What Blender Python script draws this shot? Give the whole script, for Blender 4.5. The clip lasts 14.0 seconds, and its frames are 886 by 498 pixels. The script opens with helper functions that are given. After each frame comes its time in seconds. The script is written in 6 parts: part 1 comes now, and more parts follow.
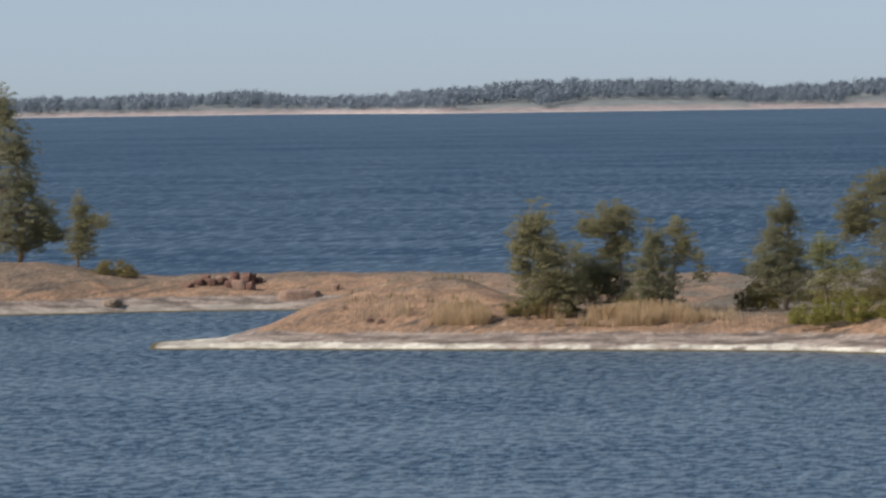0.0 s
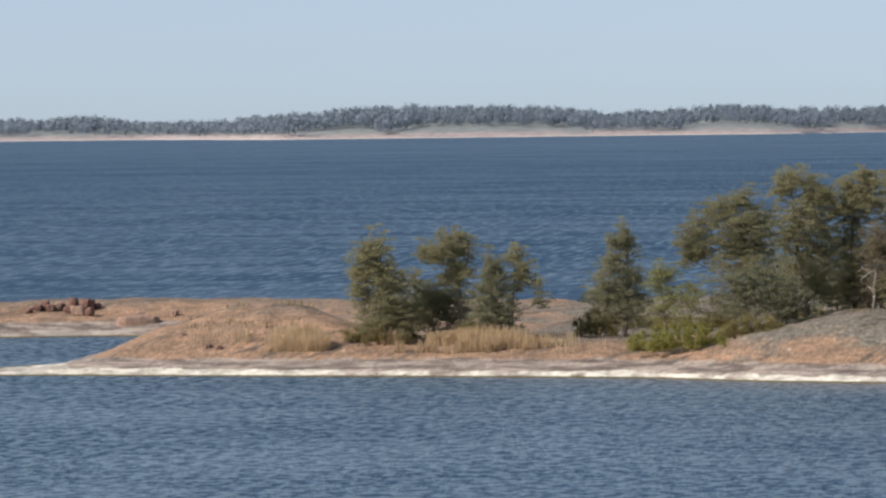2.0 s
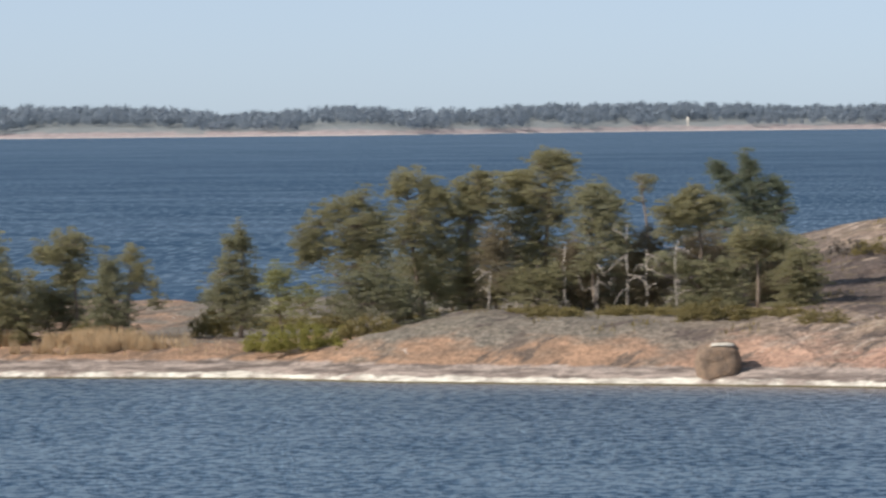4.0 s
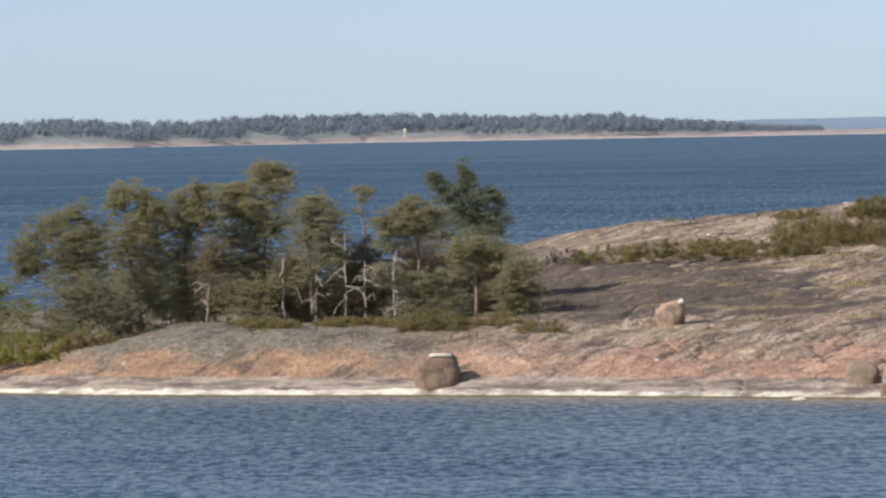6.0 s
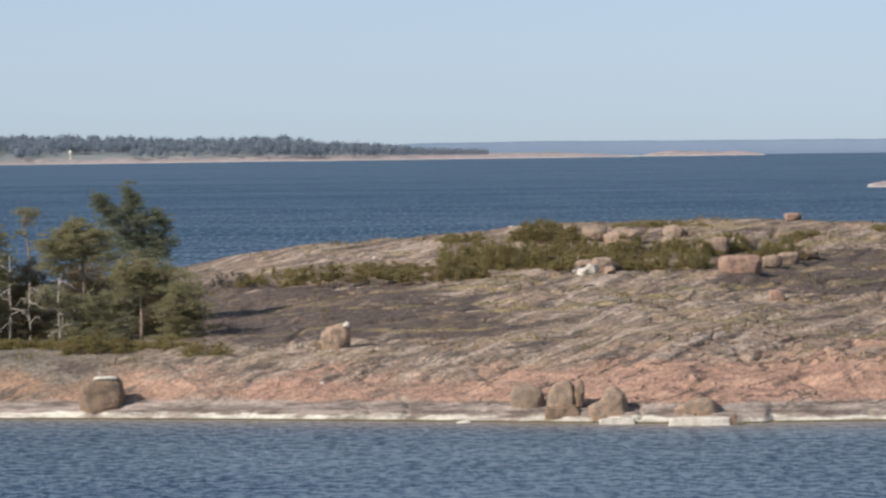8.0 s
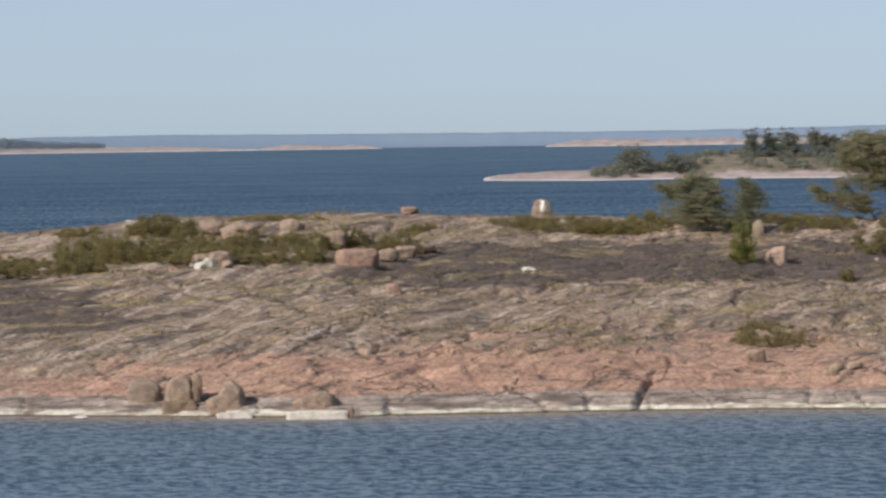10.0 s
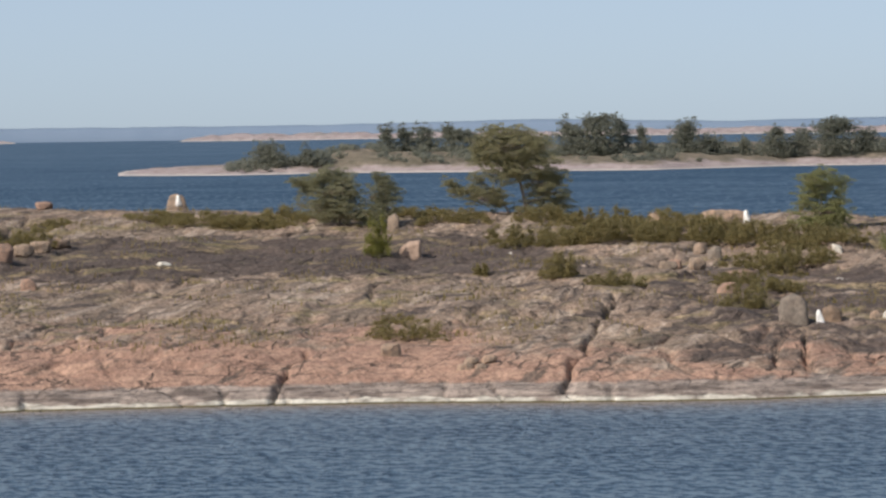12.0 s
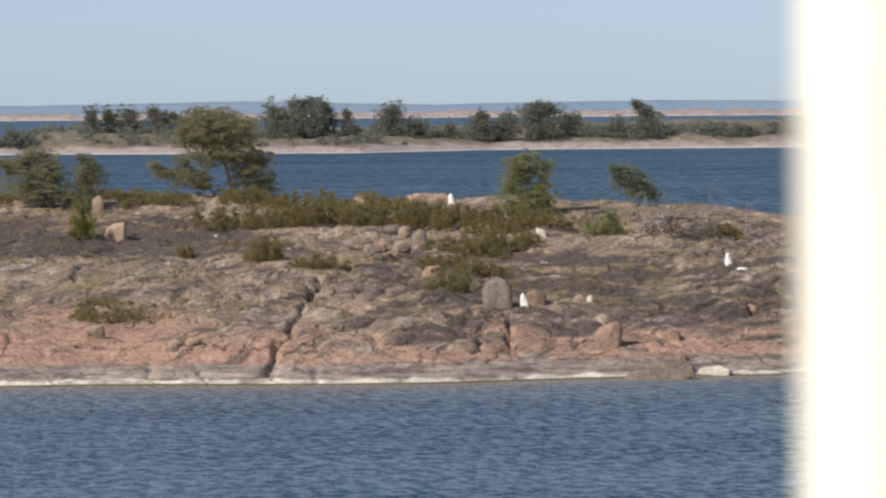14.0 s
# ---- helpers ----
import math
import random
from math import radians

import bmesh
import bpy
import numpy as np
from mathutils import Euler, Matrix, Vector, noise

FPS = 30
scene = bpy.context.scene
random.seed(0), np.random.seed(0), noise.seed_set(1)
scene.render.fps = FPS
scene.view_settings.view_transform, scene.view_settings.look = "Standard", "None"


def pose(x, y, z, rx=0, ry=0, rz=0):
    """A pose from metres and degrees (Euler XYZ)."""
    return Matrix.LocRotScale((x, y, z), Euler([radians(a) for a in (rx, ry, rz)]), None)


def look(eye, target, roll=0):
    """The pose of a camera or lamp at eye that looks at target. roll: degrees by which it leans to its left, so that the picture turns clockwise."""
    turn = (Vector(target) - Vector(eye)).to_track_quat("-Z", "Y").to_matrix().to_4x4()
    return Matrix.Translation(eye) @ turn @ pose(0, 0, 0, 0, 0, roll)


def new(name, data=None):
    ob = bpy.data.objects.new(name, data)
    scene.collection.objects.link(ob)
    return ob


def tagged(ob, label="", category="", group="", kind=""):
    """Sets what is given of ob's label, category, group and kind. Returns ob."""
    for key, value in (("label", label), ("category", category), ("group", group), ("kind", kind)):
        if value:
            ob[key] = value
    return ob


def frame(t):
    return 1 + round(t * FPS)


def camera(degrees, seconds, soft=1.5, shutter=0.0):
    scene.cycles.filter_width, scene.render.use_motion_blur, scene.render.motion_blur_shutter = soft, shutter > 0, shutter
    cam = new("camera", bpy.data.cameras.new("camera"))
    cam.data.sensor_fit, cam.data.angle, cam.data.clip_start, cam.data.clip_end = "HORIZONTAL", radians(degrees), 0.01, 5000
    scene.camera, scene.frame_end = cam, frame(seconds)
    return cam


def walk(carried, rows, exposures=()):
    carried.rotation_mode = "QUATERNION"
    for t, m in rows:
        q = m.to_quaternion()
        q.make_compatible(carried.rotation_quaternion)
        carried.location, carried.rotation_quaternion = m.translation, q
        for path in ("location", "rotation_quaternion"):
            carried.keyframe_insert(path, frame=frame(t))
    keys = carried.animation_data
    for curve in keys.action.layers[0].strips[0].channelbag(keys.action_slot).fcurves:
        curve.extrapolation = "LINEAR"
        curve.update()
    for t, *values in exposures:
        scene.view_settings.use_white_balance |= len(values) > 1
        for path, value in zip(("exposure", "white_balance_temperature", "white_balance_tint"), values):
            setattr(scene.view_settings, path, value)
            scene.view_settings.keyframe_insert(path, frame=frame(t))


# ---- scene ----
EYE = (0.0, 0.0, 12.0)
cam = camera(10.0, 14.0, soft=2.5, shutter=0.25)
# a long lens with an open iris: what stands near it is out of focus
cam.data.dof.use_dof = True
cam.data.dof.focus_distance = 260.0
cam.data.dof.aperture_fstop = 12.0


def aim(bearing, tilt, lean):
    """Pose on the upper deck, from the bearing (degrees right of +y), the tilt and the lean."""
    a, e = radians(bearing), radians(tilt)
    way = Vector((math.sin(a) * math.cos(e), math.cos(a) * math.cos(e), math.sin(e)))
    return look(EYE, Vector(EYE) + way * 100.0, lean)


# seconds, bearing, tilt, lean
PAN = [
    (0, -12.500, -1.704, -0.837), (0.1, -12.353, -1.485, -0.752), (0.2, -12.224, -1.125, -0.847),
    (0.3, -12.157, -1.099, -0.739), (0.4, -12.077, -1.100, -0.732), (0.5, -11.773, -1.096, -0.698),
    (0.7, -11.171, -1.180, -0.762), (1, -10.735, -1.294, -0.578), (1.5, -10.619, -1.397, -0.610),
    (2, -10.678, -1.431, -0.705), (2.5, -10.374, -1.422, -0.659), (3, -9.229, -1.424, -0.641),
    (3.5, -7.869, -1.485, -0.530), (4, -6.334, -1.469, -0.589), (4.2, -5.694, -1.469, -0.624),
    (6.3, -2.753, -1.372, -0.817), (6.5, -2.416, -1.360, -0.718), (7, -1.388, -1.257, -0.900),
    (7.2, -0.938, -1.236, -0.827), (9.3, 2.963, -1.134, -0.806), (9.5, 3.393, -1.170, -0.774),
    (10, 4.971, -1.295, -0.731), (10.5, 6.177, -1.343, -0.714), (11, 7.213, -1.405, -0.689),
    (11.5, 8.489, -1.416, -0.669), (12, 9.098, -1.410, -0.807), (12.4, 9.491, -1.438, -0.590),
    (12.5, 9.763, -1.469, -0.765), (12.6, 10.520, -1.476, -0.624), (12.7, 11.107, -1.503, -0.753),
    (12.8, 11.877, -1.536, -0.720), (12.9, 12.075, -1.541, -0.692), (13, 12.450, -1.577, -0.768),
    (13.2, 12.298, -1.588, -0.578), (13.5, 12.209, -1.607, -0.719), (14, 12.435, -1.640, -0.452),
]
walk(cam, [(t, aim(b, e, r)) for t, b, e, r in PAN],
     [(t, s, 6400, 14) for t, s in ((0, 0.27), (0.5, 0.42), (1.2, 0.50), (4, 0.60), (7.2, 0.58), (9.3, 0.35), (14, 0.36))])

# ---- sky and sun ----
world = bpy.data.worlds.new("world")
scene.world = world
world.use_nodes = True
SUN_UP, SUN_AZ = radians(36), radians(-121)
sky = world.node_tree.nodes.new("ShaderNodeTexSky")
sky.sky_type = 'NISHITA'
sky.sun_disc = False
sky.sun_elevation, sky.sun_rotation = SUN_UP, SUN_AZ
sky.air_density, sky.dust_density, sky.ozone_density = 0.42, 0.38, 1.2
back = world.node_tree.nodes["Background"]
haze = world.node_tree.nodes.new("ShaderNodeHueSaturation")
haze.inputs["Saturation"].default_value = 0.86
world.node_tree.links.new(sky.outputs[0], haze.inputs["Color"])
veil = world.node_tree.nodes.new("ShaderNodeMix")
veil.data_type = 'RGBA'
veil.inputs["Factor"].default_value = 0.4
veil.inputs["B"].default_value = (4.15, 5.25, 6.1, 1.0)
world.node_tree.links.new(haze.outputs[0], veil.inputs["A"])
world.node_tree.links.new(veil.outputs["Result"], back.inputs[0])
back.inputs[1].default_value = 0.082
sun = new("sun", bpy.data.lights.new("sun", "SUN"))
sun.data.energy, sun.data.angle, sun.data.color = 4.1, radians(0.6), (1.0, 0.93, 0.82)
sun_way = Vector((math.sin(SUN_AZ) * math.cos(SUN_UP), math.cos(SUN_AZ) * math.cos(SUN_UP), math.sin(SUN_UP)))
sun.matrix_world = look(sun_way * 100.0, (0, 0, 0))

# ---- landform ----
def curve(*pairs):
    """A smooth curve through (bearing, value) pairs."""
    ks = np.array(pairs, float).reshape(-1, 2)
    fine = np.linspace(ks[0, 0], ks[-1, 0], 1600)
    raw = np.interp(fine, ks[:, 0], ks[:, 1])
    pad = np.r_[np.full(12, raw[0]), raw, np.full(12, raw[-1])]
    ker = np.hanning(25)
    soft = np.convolve(pad, ker / ker.sum(), "valid")
    return lambda a: np.interp(a, fine, soft)


SHORE = curve(-21, 250, -16.3, 246, -15, 245, -13.7, 242.5, -12, 240, -10.4, 238, -8.5, 235.3, -7, 230.8, -5.3, 228, -3.4, 225.6,
              -1, 222, 1.7, 218, 3.5, 215.5, 4.7, 216.4, 6.7, 217.5, 8.6, 218, 11, 216.5, 12.4, 217, 14, 219.8, 16, 222, 20, 226, 24, 232)
FRONT_Q = curve(-21, 1, -15.9, 1, -15, 2, -14.4, 3, -13.7, 7, -12.5, 12, -11.8, 9, -11.4, 7, -8.9, 6, -8.2, 5, -7.6, 5, -7, 7, -5.9, 10,
                -4.5, 9, -3.4, 9, -2, 10, -0.2, 20, 24, 20)
FRONT_Z = curve(-21, -2, -16.4, -2, -15.9, 0.1, -15, 0.25, -14.4, 0.98, -13.7, 2.2, -13.1, 2.86, -12.5, 3.13, -12.2, 3.04, -11.8, 2.27,
                -11.4, 1.65, -9.9, 1.6, -8.9, 1.41, -8.2, 1.15, -7.6, 1.32, -7, 2.07, -6.4, 2.65, -5.9, 2.94, -5.3, 2.76, -4.5, 2.62,
                -3.4, 2.42, -2, 2.67, -0.2, 3.47, 3.1, 3.39, 5.6, 2.97, 9.2, 3.18, 11.1, 2.9, 12.4, 2.82, 15.6, 2.5, 20, 1.6, 23, -1, 24, -2)
MID_D = curve(-21, 283, -14.5, 283, -13, 278, -12, 272, -11, 265, -9, 262, -6, 260, -4, 256, -2, 256, -0.5, 262, 12, 262, 15, 258, 24, 258)
MID_Z = curve(-21, -1.2, -13.5, -1.2, -12.7, -0.7, -12, 0.5, -11, 1.0, -9, 1.3, -6, 2.2, -4, 2.6, -2, 3.9, -0.5, 5.0, 2, 5.4, 6, 5.3,
              12, 4.9, 15, 4.4, 20, 2.5, 23, -1, 24, -2)
BACK_D = curve(-21, 300, -13, 299, -11.7, 295, -9.2, 288, -4, 285, -1.7, 285, 0.5, 288, 2, 290, 6, 290, 8.6, 286, 11, 284, 15, 280, 24, 278)
BACK_Z = curve(-23, -1.5, -21, 1.5, -19.5, 2.8, -17.5, 2.8, -16.9, 2.6, -16.2, 1.92, -15.6, 1.75, -14.4, 1.78, -11.7, 1.57, -9.2, 1.72, -6, 2.5,
               -4, 4, -2, 5.64, -1.7, 5.95, -0.8, 6.5, 0.5, 6.95, 2.2, 7.5, 3.7, 7.63, 6.1, 7.4, 7.3, 7.15, 8.6, 7.1, 10.5, 6.74, 13.7, 6.6,
               15.3, 6.38, 15.9, 5.9, 18, 4.5, 22, -1, 24, -2)


def vnoise(x, y, seed=0):
    """Smooth value noise in -1..1 for arrays."""
    xi, yi = np.floor(x).astype(np.int64), np.floor(y).astype(np.int64)
    fx, fy = x - xi, y - yi
    fx, fy = fx * fx * fx * (fx * (fx * 6 - 15) + 10), fy * fy * fy * (fy * (fy * 6 - 15) + 10)

    def corner(i, j):
        n = (i * 374761393 + j * 668265263 + seed * 1442695041) & 0xFFFFFFFF
        n = ((n ^ (n >> 13)) * 1274126177) & 0xFFFFFFFF
        return ((n ^ (n >> 16)) & 0xFFFF) / 32767.5 - 1.0
    a, b, c, d = corner(xi, yi), corner(xi + 1, yi), corner(xi, yi + 1), corner(xi + 1, yi + 1)
    return (a + (b - a) * fx) * (1 - fy) + (c + (d - c) * fx) * fy


def fbm(x, y, octaves=4, seed=0):
    total, amp = 0.0, 1.0
    for k in range(octaves):
        total = total + amp * vnoise(x * 2 ** k + 17 * k, y * 2 ** k - 9 * k, seed + k)
        amp *= 0.5
    return total / 1.9


def slabs(u, v, seed):
    """Broken slabs: distance to the middle of the slab, to its joint, and a height of its own, for arrays."""
    ui, vi = np.floor(u).astype(np.int64), np.floor(v).astype(np.int64)
    near, next_, own = np.full(np.shape(u), 9.0), np.full(np.shape(u), 9.0), np.zeros(np.shape(u))

    def chance(i, j, k):
        n = (i * 374761393 + j * 668265263 + (seed + k) * 1442695041) & 0xFFFFFFFF
        n = ((n ^ (n >> 13)) * 1274126177) & 0xFFFFFFFF
        return ((n ^ (n >> 16)) & 0xFFFF) / 65535.0
    for i in (-1, 0, 1):
        for j in (-1, 0, 1):
            a, b = ui + i, vi + j
            d = np.hypot(a + 0.15 + 0.7 * chance(a, b, 1) - u, b + 0.15 + 0.7 * chance(a, b, 2) - v)
            closer = d < near
            next_ = np.where(closer, near, np.minimum(next_, d))
            own = np.where(closer, chance(a, b, 3), own)
            near = np.where(closer, d, near)
    return near, next_ - near, own


# clefts in the rock: x, y of both ends, half width, depth
CLEFTS = [
    (46.8, 239.9, 43.3, 226.6, 0.13, 0.5), (43.3, 226.6, 42.3, 223.4, 0.15, 0.55), (42.3, 223.4, 39.3, 214.6, 0.16, 0.5),
    (29.7, 225.7, 28.7, 221.1, 0.11, 0.35), (28.7, 221.1, 26.8, 215.5, 0.14, 0.45), (49.2, 217.2, 50.4, 221.0, 0.12, 0.45), (50.4, 221.0, 51.2, 223.6, 0.10, 0.35), (51.2, 217.7, 51.9, 221.8, 0.14, 0.55), (51.9, 221.8, 52.9, 226.0, 0.10, 0.4),
]


# outcrops that stand out of the slope: x, y, half width, half depth, height
KNOBS = [(52.2, 226.4, 3.2, 4.6, 0.55), (44.6, 229.6, 1.6, 3.0, 0.35), (49.2, 232.0, 3.4, 2.6, 0.4), (21.5, 227.0, 4.5, 3.0, 0.3)]


def bare_land(x, y):
    """Height of the bare landform, without relief."""
    az, d = np.degrees(np.arctan2(x, y)), np.hypot(x, y)
    s = SHORE(az)
    ds = [s - 14, s, s + 0.9, s + 0.9 + FRONT_Q(az), MID_D(az), BACK_D(az), BACK_D(az) + 24, BACK_D(az) + 60]
    fz = FRONT_Z(az)
    zs = [-3 + 0 * s, np.minimum(0.0, fz), np.minimum(0.38, np.maximum(fz, -2)), fz, MID_Z(az), BACK_Z(az), -1.5 + 0 * s, -5 + 0 * s]
    slopes = [(zs[k + 1] - zs[k]) / np.maximum(ds[k + 1] - ds[k], 0.1) for k in range(7)]
    tang = [slopes[0]]
    for k in range(1, 7):
        p, q = slopes[k - 1], slopes[k]
        tang.append(np.where(p * q > 0, 2 * p * q / np.where(np.abs(p + q) < 1e-6, 1, p + q), 0.0))
    tang.append(slopes[6])
    z = np.full(np.shape(d), -5.0)
    for k in range(7):
        w = np.maximum(ds[k + 1] - ds[k], 0.1)
        u = np.clip((d - ds[k]) / w, 0, 1)
        val = ((1 + 2 * u) * (1 - u) ** 2 * zs[k] + u * (1 - u) ** 2 * w * tang[k] + u * u * (3 - 2 * u) * zs[k + 1]
               + u * u * (u - 1) * w * tang[k + 1])
        z = np.where((d >= ds[k]) & (d < ds[k + 1]), val, z)
    return np.where(d < ds[0], -3.0 - 0.02 * (ds[0] - d), z)


def land(x, y):
    """Height of the rock with its relief."""
    x, y = np.asarray(x, float), np.asarray(y, float)
    z = bare_land(x, y)
    up = np.clip((z - 0.25) / 1.2, 0, 1)
    # low swells, rounded bosses and sloping sheets of rock
    z = z + up * (0.26 * fbm(x / 8, y / 10, 3, 3) + 0.25 * (np.abs(fbm(x / 4.2 + y / 14, y / 6.0, 3, 11)) - 0.25))
    run, cross = 0.44 * x + 0.90 * y, 0.90 * x - 0.44 * y
    sheet = fbm(run / 9.0, cross / 2.1, 3, 21)
    lee = 0.35 + 0.65 * np.clip((x + 14) / 10, 0, 1)
    z = z + up * lee * 0.30 * (np.round(sheet * 4) / 4 - sheet * 0.7)
    # whalebacks, and slabs between joints
    hill = up * np.clip((x - 2) / 12, 0, 1) * np.clip((290 - y) / 14, 0, 1)
    warp = 0.35 * fbm(x / 5, y / 6, 3, 101)
    near, joint, own = slabs(run / 11.0 + warp, cross / 6.0 + warp * 0.8, 103)
    z = z + hill * (0.42 * (0.35 - near * near) + 0.35 * (own - 0.5) * np.clip(joint / 0.10, 0, 1))
    near, joint, own = slabs(run / 4.6 + warp * 1.6, cross / 2.6 - warp, 107)
    broken = hill * np.clip(0.30 + 1.1 * vnoise(x / 9, y / 10, 109), 0, 1)
    broken = broken * np.clip((6.2 - z) / 2.4, 0.2, 1)
    z = z + broken * (0.24 * (own - 0.5) + 0.20 * (0.3 - near * near) - 0.30 * np.exp(-(joint / 0.05) ** 2))
    # benches: low broken steps across the slope
    tread = z / 0.75 + 0.9 * fbm(x / 7, y / 9, 3, 81) + 0.2 * fbm(x / 1.5, y / 2, 2, 83)
    part_up = tread - np.floor(tread)
    patchy = np.clip(0.35 + 0.9 * vnoise(x / 11, y / 8, 85), 0, 1) * np.clip((x + 12) / 8, 0.15, 1)
    z = z + up * patchy * 0.26 * (np.clip((part_up - 0.72) / 0.28, 0, 1) - part_up)
    # joints
    for k, (jx, jy) in enumerate(((6.5, 14.0), (10.0, 4.5))):
        crack = fbm(x / jx + y / 40, y / jy - x / 35, 3, 71 + k)
        z = z - up * lee * lee * 0.30 * np.exp(-(crack / 0.028) ** 2) * np.clip(0.4 + vnoise(x / 9, y / 9, 75 + k), 0, 1)
    z = z + np.clip(z + 0.4, 0, 1) * (0.05 * fbm(x / 0.9, y / 0.8, 3, 31) + 0.09 * fbm(x / 2.3, y / 1.9, 2, 33))
    # ledges along the water
    low = np.clip(1 - np.abs(z - 0.35) / 0.6, 0, 1)
    step = 0.16 + 0.05 * vnoise(x / 9, y / 30, 41)
    zz = z + 0.16 * fbm(x / 3.2, y / 3.0, 2, 43)
    z = z + low * (0.35 + 0.4 * np.clip((x + 2) / 8, 0, 1)) * (np.round(zz / step) * step - zz)
    notch = vnoise(x / 2.4 + 0.4 * fbm(x / 3, y / 2, 2, 93), y / 40, 91)
    z = z - low * (0.08 + 0.22 * np.clip((x + 4) / 8, 0, 1)) * np.exp(-(notch / 0.05) ** 2)
    for kx, ky, rx, ry, tall in KNOBS:
        u = ((x - kx) / rx) ** 2 + ((y - ky) / ry) ** 2
        z = z + tall * np.clip(1 - u, 0, 1) ** 0.6
    for x0, y0, x1, y1, half, deep in CLEFTS:
        lx, ly = x1 - x0, y1 - y0
        u = np.clip(((x - x0) * lx + (y - y0) * ly) / (lx * lx + ly * ly), 0, 1)
        wob = 0.55 * fbm(x / 1.8, y / 2.8, 3, 51)
        far = np.hypot(x - x0 - u * lx + wob, (y - y0 - u * ly) * 0.6)
        z = z - deep * np.exp(-(far / half) ** 2) * np.clip((z - 0.0) / 0.3, 0, 1)
    return z
# ---- landform end ----

# ---- materials ----
def shade(name, rough=0.85):
    """A new material with short ways to add nodes; returns the material, its principled node and the helpers."""
    m = bpy.data.materials.new(name)
    m.use_nodes = True
    nodes, links = m.node_tree.nodes, m.node_tree.links
    b = nodes["Principled BSDF"]
    b.inputs["Roughness"].default_value = rough
    b.inputs["Specular IOR Level"].default_value = 0.25

    def put(socket, v):
        if isinstance(v, bpy.types.NodeSocket):
            links.new(v, socket)
        elif isinstance(v, tuple) and len(v) == 3 and socket.type == 'RGBA':
            socket.default_value = (*v, 1)
        else:
            socket.default_value = v

    def where(scale=(1, 1, 1), turn=(0, 0, 0)):
        g = nodes.new("ShaderNodeTexCoord")
        k = nodes.new("ShaderNodeMapping")
        k.inputs["Scale"].default_value = scale
        k.inputs["Rotation"].default_value = turn
        links.new(g.outputs["Object"], k.inputs[0])
        return k.outputs[0]

    def slant(angle, along, across):
        """Coordinates stretched along a direction in plan."""
        k = nodes.new("ShaderNodeMapping")
        k.vector_type = 'TEXTURE'
        k.inputs["Rotation"].default_value = (0, 0, angle)
        k.inputs["Scale"].default_value = (along, across, 1.0)
        links.new(where(), k.inputs[0])
        return k.outputs[0]

    def noise_at(scale, vec=None, detail=4.0, rough_=0.6):
        n = nodes.new("ShaderNodeTexNoise")
        n.inputs["Scale"].default_value, n.inputs["Detail"].default_value, n.inputs["Roughness"].default_value = scale, detail, rough_
        links.new(vec if vec else where(), n.inputs["Vector"])
        return n.outputs["Fac"]

    def ramp(v, lo, hi, a=0.0, b_=1.0):
        n = nodes.new("ShaderNodeMapRange")
        n.interpolation_type = 'SMOOTHSTEP'
        put(n.inputs[0], v)
        for k, q in enumerate((lo, hi, a, b_)):
            n.inputs[k + 1].default_value = q
        return n.outputs[0]

    def calc(op, a, c=0.0):
        n = nodes.new("ShaderNodeMath")
        n.operation = op
        put(n.inputs[0], a)
        put(n.inputs[1], c)
        return n.outputs[0]

    def mix(f, a, c, kind='MIX'):
        n = nodes.new("ShaderNodeMix")
        n.data_type, n.blend_type = 'RGBA', kind
        put(n.inputs["Factor"], f)
        put(n.inputs["A"], a)
        put(n.inputs["B"], c)
        return n.outputs["Result"]

    def bump(h, strength, dist):
        n = nodes.new("ShaderNodeBump")
        n.inputs["Strength"].default_value, n.inputs["Distance"].default_value = strength, dist
        put(n.inputs["Height"], h)
        links.new(n.outputs[0], b.inputs["Normal"])
        return n

    def height(axis=2):
        s = nodes.new("ShaderNodeSeparateXYZ")
        links.new(where(), s.inputs[0])
        return s.outputs[axis]
    return m, b, put, where, noise_at, ramp, calc, mix, bump, height, slant


